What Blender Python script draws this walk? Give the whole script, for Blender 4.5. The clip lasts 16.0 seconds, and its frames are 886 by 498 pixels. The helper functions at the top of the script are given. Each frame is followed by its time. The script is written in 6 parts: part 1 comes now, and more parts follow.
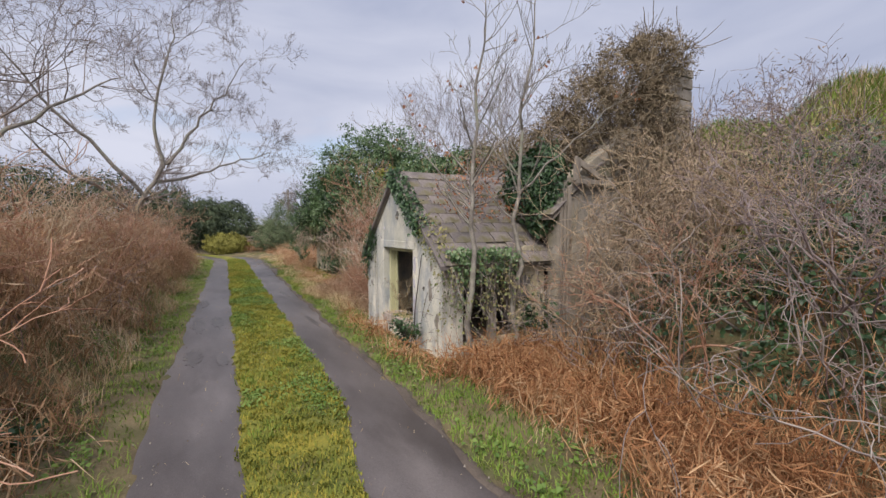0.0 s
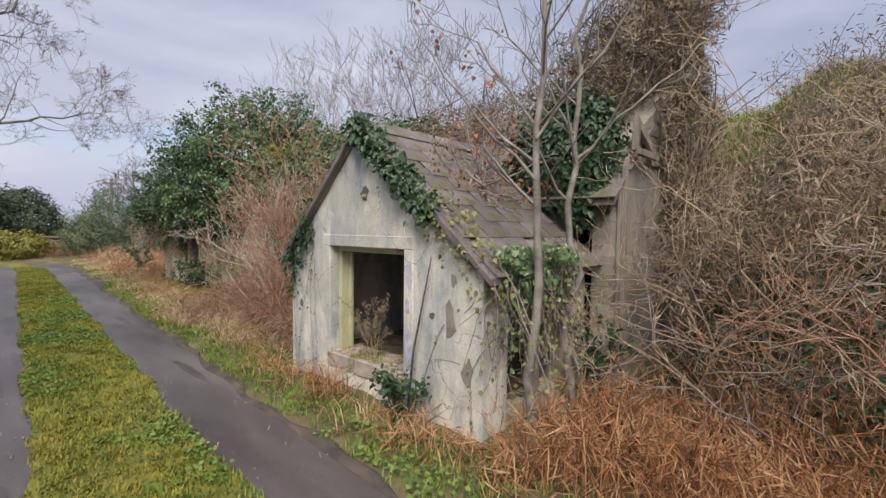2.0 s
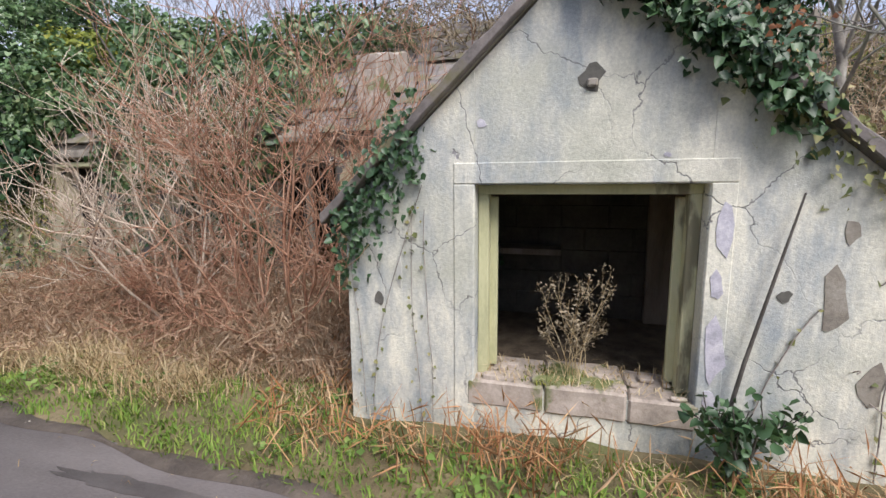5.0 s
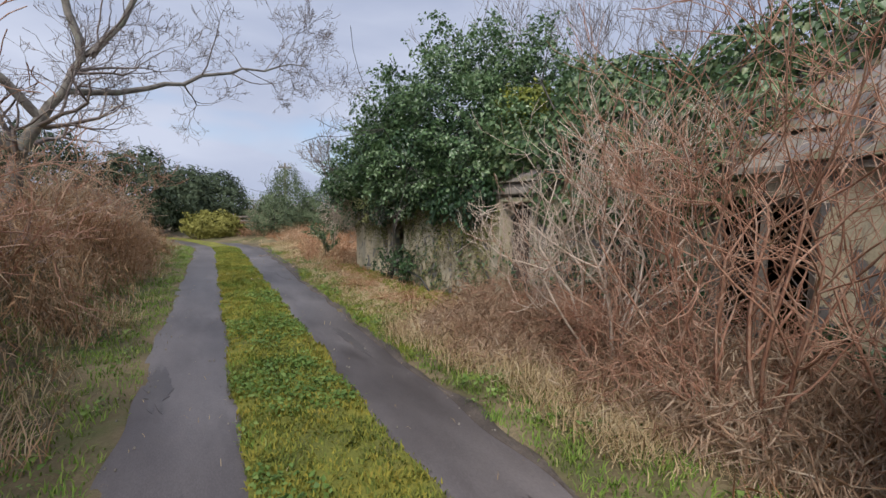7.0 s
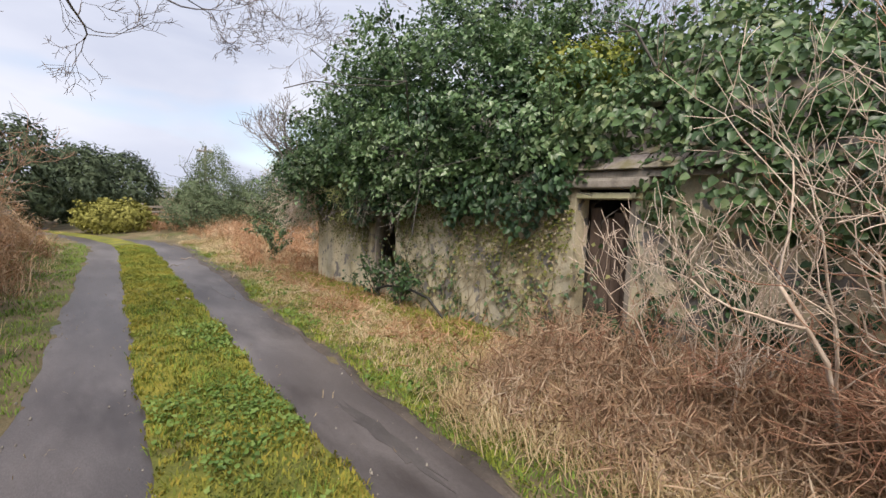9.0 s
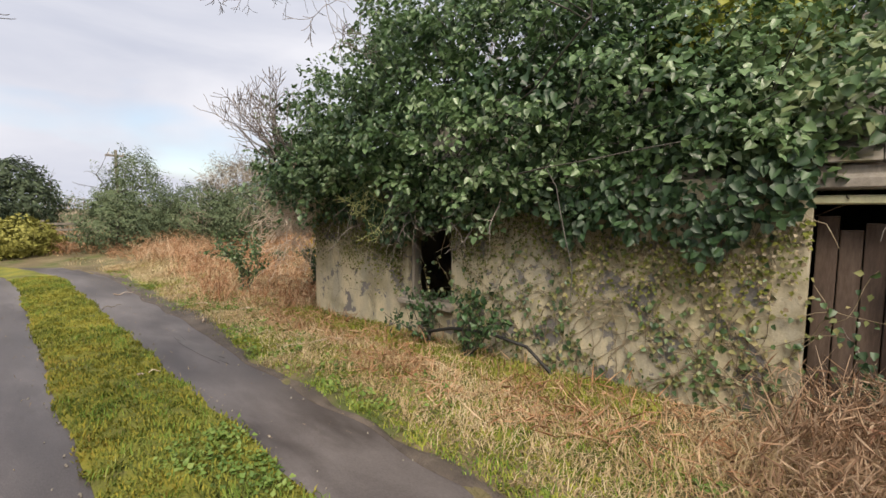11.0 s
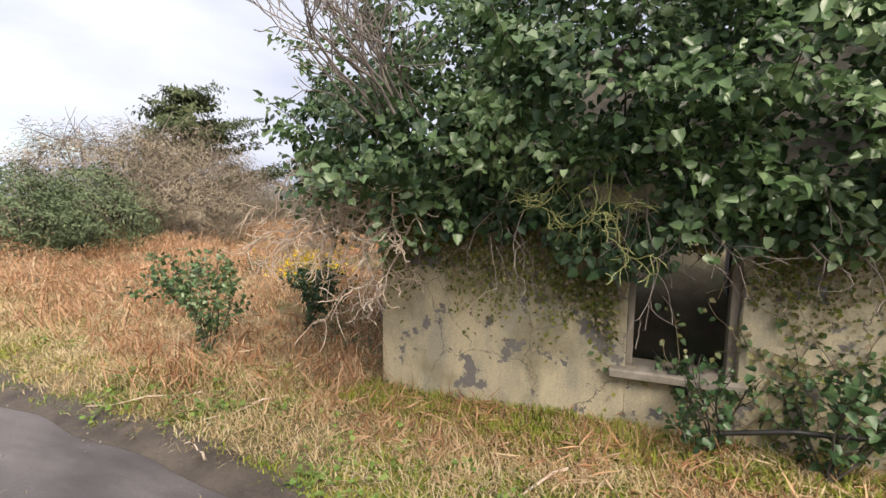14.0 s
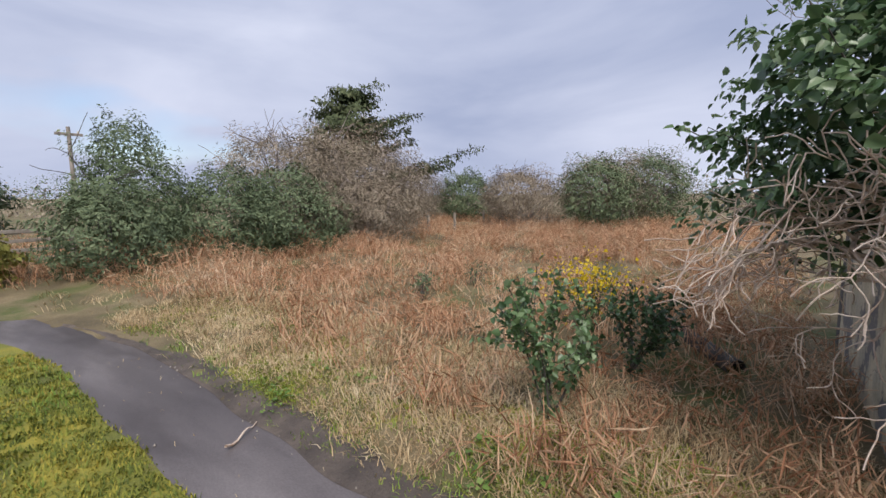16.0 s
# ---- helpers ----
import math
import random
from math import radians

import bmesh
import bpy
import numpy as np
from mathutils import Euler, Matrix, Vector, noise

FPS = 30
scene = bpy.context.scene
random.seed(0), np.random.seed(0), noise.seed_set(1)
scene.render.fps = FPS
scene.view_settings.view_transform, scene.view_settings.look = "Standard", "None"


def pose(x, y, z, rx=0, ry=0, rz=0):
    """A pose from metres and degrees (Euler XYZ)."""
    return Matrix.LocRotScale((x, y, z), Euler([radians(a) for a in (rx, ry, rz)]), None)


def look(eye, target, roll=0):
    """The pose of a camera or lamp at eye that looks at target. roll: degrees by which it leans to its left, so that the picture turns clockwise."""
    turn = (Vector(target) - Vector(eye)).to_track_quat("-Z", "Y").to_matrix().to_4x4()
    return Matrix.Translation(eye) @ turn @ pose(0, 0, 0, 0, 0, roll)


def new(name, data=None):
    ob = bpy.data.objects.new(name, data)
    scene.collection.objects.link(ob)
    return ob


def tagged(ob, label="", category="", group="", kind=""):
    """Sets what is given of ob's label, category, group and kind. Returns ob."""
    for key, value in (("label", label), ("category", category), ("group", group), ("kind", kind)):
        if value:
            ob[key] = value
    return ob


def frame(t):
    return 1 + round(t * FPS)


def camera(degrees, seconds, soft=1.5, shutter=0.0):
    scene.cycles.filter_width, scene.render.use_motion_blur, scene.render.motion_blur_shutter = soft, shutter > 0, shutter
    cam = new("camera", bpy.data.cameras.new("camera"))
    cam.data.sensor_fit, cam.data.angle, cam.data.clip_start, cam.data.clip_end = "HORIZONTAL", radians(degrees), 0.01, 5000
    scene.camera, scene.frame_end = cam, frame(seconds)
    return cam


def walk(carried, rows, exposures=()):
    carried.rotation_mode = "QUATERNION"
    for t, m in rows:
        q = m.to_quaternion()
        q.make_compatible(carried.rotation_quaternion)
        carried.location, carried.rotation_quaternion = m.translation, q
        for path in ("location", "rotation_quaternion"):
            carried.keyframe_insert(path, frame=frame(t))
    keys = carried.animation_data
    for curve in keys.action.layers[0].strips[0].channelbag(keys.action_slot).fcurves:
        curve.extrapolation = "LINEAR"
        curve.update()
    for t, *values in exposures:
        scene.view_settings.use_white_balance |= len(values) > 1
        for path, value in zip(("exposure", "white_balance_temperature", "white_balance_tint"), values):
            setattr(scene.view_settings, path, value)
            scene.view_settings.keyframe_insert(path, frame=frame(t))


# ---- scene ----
cam = camera(90.2, 16.0)
PATH = [
    (0, (-0.014, 0.676, 1.893), (0.973, 2.413, 1.789), -0.1),
    (0.5, (0.053, 1.478, 1.864), (1.068, 3.198, 1.762), 0.1),
    (1, (0.128, 2.241, 1.834), (1.249, 3.894, 1.734), 0.2),
    (1.5, (0.18, 2.988, 1.804), (1.415, 4.558, 1.699), 0.2),
    (2, (0.205, 3.698, 1.72), (1.68, 5.046, 1.634), 0.6),
    (2.5, (0.237, 4.388, 1.684), (1.848, 5.571, 1.606), 1.8),
    (3, (0.166, 5.054, 1.595), (1.897, 6.056, 1.617), 2.6),
    (3.2, (0.181, 5.309, 1.559), (1.93, 6.279, 1.587), 2.9),
    (5.3, (0.453, 7.355, 1.551), (2.364, 7.857, 1.24), -0.6),
    (5.5, (0.424, 7.434, 1.583), (2.272, 8.146, 1.299), -1.3),
    (6, (0.332, 7.579, 1.619), (1.902, 8.805, 1.447), -2.1),
    (6.5, (0.29, 7.702, 1.647), (1.489, 9.293, 1.473), -1.4),
    (7, (0.363, 8.027, 1.616), (1.396, 9.731, 1.449), 1.1),
    (7.5, (0.46, 8.596, 1.586), (1.6, 10.232, 1.428), 2.5),
    (8, (0.504, 9.248, 1.587), (1.778, 10.782, 1.438), 3.2),
    (8.5, (0.524, 9.978, 1.565), (1.787, 11.52, 1.405), 2.9),
    (8.7, (0.523, 10.236, 1.587), (1.792, 11.772, 1.415), 2.7),
    (10.8, (0.501, 12.838, 1.711), (1.985, 14.168, 1.542), 0.6),
    (11, (0.504, 13.123, 1.714), (2.008, 14.43, 1.543), 0.4),
    (11.5, (0.53, 13.889, 1.731), (2.059, 15.166, 1.559), 0.2),
    (12, (0.549, 14.618, 1.752), (2.093, 15.878, 1.581), 0.2),
    (12.5, (0.6, 15.25, 1.775), (2.258, 16.356, 1.601), 0.2),
    (13, (0.744, 15.873, 1.77), (2.491, 16.831, 1.595), 0.2),
    (13.5, (0.884, 16.554, 1.799), (2.711, 17.345, 1.608), 0.2),
    (14, (0.934, 17.258, 1.845), (2.778, 18.001, 1.63), 0.4),
    (14.5, (1.009, 17.917, 1.863), (2.791, 18.798, 1.638), -0.1),
    (15, (1.035, 18.613, 1.856), (2.781, 19.564, 1.64), -0.3),
    (15.5, (1.103, 19.354, 1.882), (2.782, 20.415, 1.645), -0.5),
    (16, (1.14, 20.068, 1.908), (2.743, 21.239, 1.666), -0.5),
]
walk(cam, [(t, look(eye, target, roll)) for t, eye, target, roll in PATH],
     [(0, 0.13, 6500, 14), (1.5, 0.09, 6500, 14), (2.5, 0.18, 6550, 13), (3.2, 0.05, 6650, 13), (5.3, 0.55, 5950, 12), (5.55, 0.54, 5850, 12), (6, 0.02, 5800, 13), (6.5, 0.0, 5950, 13), (7, 0.04, 6150, 12), (7.5, 0.24, 6400, 12), (8, 0.38, 6500, 12), (8.7, 0.48, 6600, 12), (11, 0.44, 7100, 11), (12.3, 0.40, 7000, 11), (13.3, 0.70, 7000, 11), (14, 0.76, 6950, 11), (14.5, 0.48, 6800, 12), (15, 0.27, 6600, 13), (15.5, 0.22, 6450, 14), (16, 0.14, 6200, 14)])

# ---------------------------------------------------------------- light
world = bpy.data.worlds.new("overcast_sky")
scene.world = world
world.use_nodes = True
wn, wl = world.node_tree.nodes, world.node_tree.links
wn.clear()
SUN_AZ, SUN_EL = radians(226), radians(50)
w_out = wn.new("ShaderNodeOutputWorld")
w_bg = wn.new("ShaderNodeBackground")
w_sky = wn.new("ShaderNodeTexSky")
w_sky.sky_type = "NISHITA"
w_sky.sun_disc = False
w_sky.sun_elevation, w_sky.sun_rotation = SUN_EL, SUN_AZ
w_sky.air_density, w_sky.dust_density = 1.0, 0.6
w_scale = wn.new("ShaderNodeVectorMath")
w_scale.operation = "SCALE"
w_scale.inputs["Scale"].default_value = 0.13
wl.new(w_sky.outputs[0], w_scale.inputs[0])
w_tc = wn.new("ShaderNodeTexCoord")
w_map = wn.new("ShaderNodeMapping")
w_map.inputs["Scale"].default_value = (1.0, 1.0, 3.2)
wl.new(w_tc.outputs["Generated"], w_map.inputs[0])
w_n1 = wn.new("ShaderNodeTexNoise")
w_n1.inputs["Scale"].default_value = 1.7
w_n1.inputs["Detail"].default_value = 6
w_n1.inputs["Distortion"].default_value = 0.4
wl.new(w_map.outputs[0], w_n1.inputs["Vector"])
w_cl = wn.new("ShaderNodeValToRGB")
w_cl.color_ramp.elements[0].position, w_cl.color_ramp.elements[0].color = 0.32, (0.37, 0.42, 0.555, 1)
w_cl.color_ramp.elements[1].position, w_cl.color_ramp.elements[1].color = 0.70, (0.63, 0.665, 0.765, 1)
wl.new(w_n1.outputs["Fac"], w_cl.inputs[0])
w_n2 = wn.new("ShaderNodeTexNoise")
w_n2.inputs["Scale"].default_value = 1.1
w_n2.inputs["Detail"].default_value = 4
wl.new(w_map.outputs[0], w_n2.inputs["Vector"])
w_gap = wn.new("ShaderNodeValToRGB")
w_gap.color_ramp.elements[0].position, w_gap.color_ramp.elements[0].color = 0.64, (0, 0, 0, 1)
w_gap.color_ramp.elements[1].position, w_gap.color_ramp.elements[1].color = 0.74, (1, 1, 1, 1)
wl.new(w_n2.outputs["Fac"], w_gap.inputs[0])
w_mix = wn.new("ShaderNodeMix")
w_mix.data_type = "RGBA"
wl.new(w_gap.outputs[0], w_mix.inputs["Factor"])
wl.new(w_cl.outputs[0], w_mix.inputs["A"])
wl.new(w_scale.outputs[0], w_mix.inputs["B"])
wl.new(w_mix.outputs["Result"], w_bg.inputs["Color"])
w_bg.inputs["Strength"].default_value = 1.0
wl.new(w_bg.outputs[0], w_out.inputs[0])

sun_data = bpy.data.lights.new("sun", "SUN")
sun_data.energy, sun_data.angle, sun_data.color = 3.5, radians(35), (1.0, 0.925, 0.83)
sun = new("sun", sun_data)
sun.matrix_world = look((-7.4, -7.1, 12.3), (0, 0, 0))

# ---------------------------------------------------------------- materials


def nodes_of(m):
    m.use_nodes = True
    return m.node_tree.nodes, m.node_tree.links


def ramp(nd, stops):
    r = nd.new("ShaderNodeValToRGB")
    el = r.color_ramp.elements
    while len(el) < len(stops):
        el.new(0.5)
    for e, (p, c) in zip(el, stops):
        e.position, e.color = p, (*c, 1)
    return r


def noise_tex(nd, ln, vec, scale, detail=4, rough=0.55):
    n = nd.new("ShaderNodeTexNoise")
    n.inputs["Scale"].default_value = scale
    n.inputs["Detail"].default_value = detail
    n.inputs["Roughness"].default_value = rough
    ln.new(vec, n.inputs["Vector"])
    return n


def mix_col(nd, ln, fac, a, b, mode="MIX"):
    m = nd.new("ShaderNodeMix")
    m.data_type, m.blend_type = "RGBA", mode
    for sock, v in (("Factor", fac), ("A", a), ("B", b)):
        if isinstance(v, bpy.types.NodeSocket):
            ln.new(v, m.inputs[sock])
        elif isinstance(v, tuple):
            m.inputs[sock].default_value = (*v, 1)
        else:
            m.inputs[sock].default_value = v
    return m.outputs["Result"]


def grow_material(name, colours, rough=0.6, scale=1.2, spread=0.75, sheen=0.0, trans=0.0):
    """Foliage, stems and blades: a colour per island, shifted in patches."""
    m = bpy.data.materials.new(name)
    nd, ln = nodes_of(m)
    b = nd["Principled BSDF"]
    geo = nd.new("ShaderNodeNewGeometry")
    tc = nd.new("ShaderNodeTexCoord")
    n = noise_tex(nd, ln, tc.outputs["Object"], scale, 3)
    mm = nd.new("ShaderNodeMath")
    mm.operation = "MULTIPLY_ADD"
    ln.new(geo.outputs["Random Per Island"], mm.inputs[0])
    mm.inputs[1].default_value = spread
    mm2 = nd.new("ShaderNodeMath")
    mm2.operation = "MULTIPLY_ADD"
    ln.new(n.outputs["Fac"], mm2.inputs[0])
    mm2.inputs[1].default_value = 1.2
    mm2.inputs[2].default_value = -0.6 + (1 - spread) * 0.5
    ln.new(mm2.outputs[0], mm.inputs[2])
    k = len(colours)
    r = ramp(nd, [(i / (k - 1), c) for i, c in enumerate(colours)])
    ln.new(mm.outputs[0], r.inputs[0])
    ln.new(r.outputs[0], b.inputs["Base Color"])
    b.inputs["Roughness"].default_value = rough
    b.inputs["Specular IOR Level"].default_value = 0.35
    if rough < 0.5:
        b.inputs["Specular IOR Level"].default_value = 0.55
    if trans:
        out = nd["Material Output"]
        tr = nd.new("ShaderNodeBsdfTranslucent")
        ln.new(r.outputs[0], tr.inputs["Color"])
        ms = nd.new("ShaderNodeMixShader")
        ms.inputs[0].default_value = trans
        ln.new(b.outputs[0], ms.inputs[1])
        ln.new(tr.outputs[0], ms.inputs[2])
        ln.new(ms.outputs[0], out.inputs["Surface"])
    return m


def surface(name, colours, scale=3.0, fine=40.0, rough=0.85, bump=0.3, stain=None, stain_scale=0.8, stain_at=(0.5, 0.65), stretch=(1, 1, 1), per_object=0.0, bump_dist=0.01):
    """Solid surfaces: coarse and fine variation, stains and relief."""
    m = bpy.data.materials.new(name)
    nd, ln = nodes_of(m)
    b = nd["Principled BSDF"]
    tc = nd.new("ShaderNodeTexCoord")
    mp = nd.new("ShaderNodeMapping")
    mp.inputs["Scale"].default_value = stretch
    ln.new(tc.outputs["Object"], mp.inputs[0])
    v = mp.outputs[0]
    n1 = noise_tex(nd, ln, v, scale, 6)
    n2 = noise_tex(nd, ln, v, fine, 4, 0.7)
    mx = nd.new("ShaderNodeMath")
    mx.operation = "MULTIPLY_ADD"
    ln.new(n2.outputs["Fac"], mx.inputs[0])
    mx.inputs[1].default_value = 0.45
    sub = nd.new("ShaderNodeMath")
    sub.operation = "ADD"
    ln.new(n1.outputs["Fac"], sub.inputs[0])
    sub.inputs[1].default_value = -0.22
    ln.new(sub.outputs[0], mx.inputs[2])
    val = mx.outputs[0]
    if per_object:
        oi = nd.new("ShaderNodeObjectInfo")
        po = nd.new("ShaderNodeMath")
        po.operation = "MULTIPLY_ADD"
        ln.new(oi.outputs["Random"], po.inputs[0])
        po.inputs[1].default_value = per_object
        ln.new(val, po.inputs[2])
        po2 = nd.new("ShaderNodeMath")
        po2.operation = "ADD"
        ln.new(po.outputs[0], po2.inputs[0])
        po2.inputs[1].default_value = -per_object / 2
        val = po2.outputs[0]
    k = len(colours)
    r = ramp(nd, [(0.28 + 0.44 * i / (k - 1), c) for i, c in enumerate(colours)])
    ln.new(val, r.inputs[0])
    col = r.outputs[0]
    if stain:
        n3 = noise_tex(nd, ln, v, stain_scale, 5, 0.6)
        sr = ramp(nd, [(stain_at[0], (0, 0, 0)), (stain_at[1], (1, 1, 1))])
        ln.new(n3.outputs["Fac"], sr.inputs[0])
        col = mix_col(nd, ln, sr.outputs[0], col, stain)
    ln.new(col, b.inputs["Base Color"])
    b.inputs["Roughness"].default_value = rough
    bp = nd.new("ShaderNodeBump")
    bp.inputs["Strength"].default_value = bump
    bp.inputs["Distance"].default_value = bump_dist
    ln.new(mx.outputs[0], bp.inputs["Height"])
    ln.new(bp.outputs[0], b.inputs["Normal"])
    return m


def render_material(name, pale, grey, dark, algae, peel_at=0.63):
    """Old lime render: rain streaks, algae, peeled patches and hairline cracks."""
    m = bpy.data.materials.new(name)
    nd, ln = nodes_of(m)
    b = nd["Principled BSDF"]
    tc = nd.new("ShaderNodeTexCoord")
    o = tc.outputs["Object"]
    mp = nd.new("ShaderNodeMapping")
    mp.inputs["Scale"].default_value = (1.5, 1.5, 0.55)
    ln.new(o, mp.inputs[0])
    streak = noise_tex(nd, ln, mp.outputs[0], 1.7, 8, 0.66)
    blot = noise_tex(nd, ln, o, 1.6, 7, 0.62)
    fine = noise_tex(nd, ln, o, 55, 4, 0.7)
    sr = ramp(nd, [(0.43, (0, 0, 0)), (0.60, (1, 1, 1))])
    ln.new(streak.outputs["Fac"], sr.inputs[0])
    col = mix_col(nd, ln, sr.outputs[0], pale, grey)
    ar = ramp(nd, [(0.5, (0, 0, 0)), (0.72, (1, 1, 1))])
    ln.new(blot.outputs["Fac"], ar.inputs[0])
    col = mix_col(nd, ln, ar.outputs[0], col, algae)
    pat = noise_tex(nd, ln, o, 3.4, 8, 0.6)
    pr = ramp(nd, [(peel_at, (0, 0, 0)), (peel_at + 0.025, (1, 1, 1))])
    ln.new(pat.outputs["Fac"], pr.inputs[0])
    col = mix_col(nd, ln, pr.outputs[0], col, dark)
    wob = noise_tex(nd, ln, o, 3.0, 5, 0.6)
    wmix = nd.new("ShaderNodeVectorMath")
    wmix.operation = "MULTIPLY_ADD"
    ln.new(wob.outputs["Color"], wmix.inputs[0])
    wmix.inputs[1].default_value = (0.32, 0.32, 0.32)
    ln.new(o, wmix.inputs[2])
    vo = nd.new("ShaderNodeTexVoronoi")
    vo.feature = "DISTANCE_TO_EDGE"
    vo.inputs["Scale"].default_value = 1.5
    ln.new(wmix.outputs[0], vo.inputs["Vector"])
    cr = ramp(nd, [(0.0, (1, 1, 1)), (0.007, (0, 0, 0))])
    ln.new(vo.outputs["Distance"], cr.inputs[0])
    cm = nd.new("ShaderNodeMath")
    cm.operation = "MULTIPLY"
    ln.new(cr.outputs[0], cm.inputs[0])
    cg = ramp(nd, [(0.40, (0, 0, 0)), (0.50, (1, 1, 1))])
    ln.new(noise_tex(nd, ln, o, 1.1, 2).outputs["Fac"], cg.inputs[0])
    ln.new(cg.outputs[0], cm.inputs[1])
    col = mix_col(nd, ln, cm.outputs[0], col, tuple(c * 0.55 for c in dark))
    fr = ramp(nd, [(0.3, (0.8, 0.8, 0.8)), (0.7, (1.1, 1.1, 1.1))])
    ln.new(fine.outputs["Fac"], fr.inputs[0])
    col = mix_col(nd, ln, 1.0, col, fr.outputs[0], "MULTIPLY")
    ln.new(col, b.inputs["Base Color"])
    b.inputs["Roughness"].default_value = 0.9
    h = nd.new("ShaderNodeMath")
    h.operation = "SUBTRACT"
    ln.new(fine.outputs["Fac"], h.inputs[0])
    ha = nd.new("ShaderNodeMath")
    ha.operation = "ADD"
    ln.new(pr.outputs[0], ha.inputs[0])
    ln.new(cm.outputs[0], ha.inputs[1])
    ln.new(ha.outputs[0], h.inputs[1])
    bp = nd.new("ShaderNodeBump")
    bp.inputs["Strength"].default_value = 0.5
    bp.inputs["Distance"].default_value = 0.008
    ln.new(h.outputs[0], bp.inputs["Height"])
    ln.new(bp.outputs[0], b.inputs["Normal"])
    return m


M_RENDER = render_material("weathered_render", (0.80, 0.77, 0.66), (0.36, 0.39, 0.41), (0.30, 0.29, 0.30), (0.52, 0.52, 0.44), 0.69)
M_RENDER2 = render_material("damp_render", (0.62, 0.545, 0.375), (0.40, 0.37, 0.285), (0.20, 0.19, 0.18), (0.25, 0.22, 0.125), 0.555)
M_RENDER3 = render_material("brown_stained_render", (0.40, 0.36, 0.29), (0.25, 0.23, 0.20), (0.20, 0.18, 0.15), (0.24, 0.22, 0.13), 0.62)
M_LICHEN = surface("lichen_green_stem", [(0.20, 0.22, 0.08), (0.36, 0.38, 0.15), (0.48, 0.48, 0.24)], 8, 60, 0.8, 0.3)
M_TANBARK = surface("tan_dead_stem", [(0.25, 0.175, 0.105), (0.44, 0.33, 0.215), (0.60, 0.49, 0.35)], 6, 60, 0.85, 0.3)
M_STONE = surface("old_stone", [(0.16, 0.14, 0.12), (0.28, 0.25, 0.21), (0.36, 0.33, 0.29)], 5, 50, 0.9, 0.6, (0.16, 0.15, 0.10), 1.4, (0.56, 0.7))
M_BAND = surface("cement_band", [(0.44, 0.44, 0.41), (0.60, 0.58, 0.51), (0.72, 0.69, 0.59)], 4.0, 45, 0.9, 0.5, (0.42, 0.43, 0.43), 1.6, (0.48, 0.70))
M_SILL = surface("mossy_sill", [(0.26, 0.22, 0.19), (0.40, 0.34, 0.29), (0.52, 0.45, 0.40)], 5, 40, 0.92, 0.5, (0.16, 0.18, 0.07), 3.0, (0.55, 0.62))
M_FRAME = surface("flaking_cream_paint", [(0.40, 0.40, 0.24), (0.55, 0.54, 0.33), (0.62, 0.60, 0.40)], 4, 60, 0.65, 0.3, (0.22, 0.2, 0.13), 4.0, (0.6, 0.66), (1, 1, 0.3))
M_TIMBER = surface("grey_timber", [(0.14, 0.12, 0.10), (0.26, 0.23, 0.19), (0.36, 0.32, 0.27)], 6, 60, 0.85, 0.5, None, 1, (0.5, 0.6), (1, 1, 0.2))
M_ROTTEN = surface("rotten_brown_timber", [(0.05, 0.035, 0.028), (0.10, 0.07, 0.055), (0.16, 0.12, 0.095)], 6, 60, 0.9, 0.5, None, 1, (0.5, 0.6), (1, 1, 0.2))
M_SLATE = surface("grey_brown_slate", [(0.11, 0.098, 0.094), (0.20, 0.175, 0.165), (0.29, 0.255, 0.235)], 4, 45, 0.8, 0.6, (0.15, 0.135, 0.075), 2.8, (0.50, 0.62), (1, 1, 1), 0.25)
# M_DARK puts the dimness of rooms and chip holes into the plaster colour
M_DARK = surface("shade_darkened_plaster", [(0.06, 0.06, 0.055), (0.11, 0.105, 0.095), (0.17, 0.16, 0.14)], 3, 30, 0.95, 0.4)
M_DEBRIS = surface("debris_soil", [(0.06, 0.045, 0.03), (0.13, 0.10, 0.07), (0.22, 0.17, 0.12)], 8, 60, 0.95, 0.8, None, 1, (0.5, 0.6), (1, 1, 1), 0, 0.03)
M_ASPHALT = surface("worn_asphalt", [(0.062, 0.053, 0.051), (0.11, 0.096, 0.093), (0.185, 0.165, 0.159)], 1.6, 120, 0.44, 0.5, (0.052, 0.042, 0.039), 1.3, (0.50, 0.66), (1, 0.3, 1), 0, 0.006)
M_MOSS = surface("yellow_moss", [(0.07, 0.08, 0.02), (0.17, 0.18, 0.028), (0.33, 0.28, 0.034)], 1.3, 45, 0.95, 1.0, (0.13, 0.10, 0.05), 1.4, (0.56, 0.72), (1, 1, 1), 0, 0.03)
M_SOIL = surface("verge_soil_and_thatch", [(0.085, 0.068, 0.038), (0.165, 0.13, 0.068), (0.27, 0.215, 0.12)], 1.2, 40, 0.95, 1.0, (0.09, 0.11, 0.03), 0.9, (0.5, 0.65), (1, 1, 1), 0, 0.04)
M_MUD = surface("dark_wet_mud", [(0.05, 0.04, 0.033), (0.09, 0.072, 0.058), (0.14, 0.112, 0.088)], 4, 50, 0.7, 0.9, None, 1, (0.5, 0.6), (1, 1, 1), 0, 0.03)
M_WET = surface("damp_asphalt", [(0.06, 0.052, 0.05), (0.09, 0.08, 0.077), (0.13, 0.116, 0.11)], 5, 110, 0.45, 0.5, None, 1, (0.5, 0.6), (1, 0.5, 1), 0, 0.006)
M_BARK = surface("lichen_bark", [(0.13, 0.115, 0.10), (0.24, 0.22, 0.19), (0.36, 0.34, 0.29)], 9, 60, 0.9, 0.5, (0.26, 0.28, 0.2), 3, (0.55, 0.7))
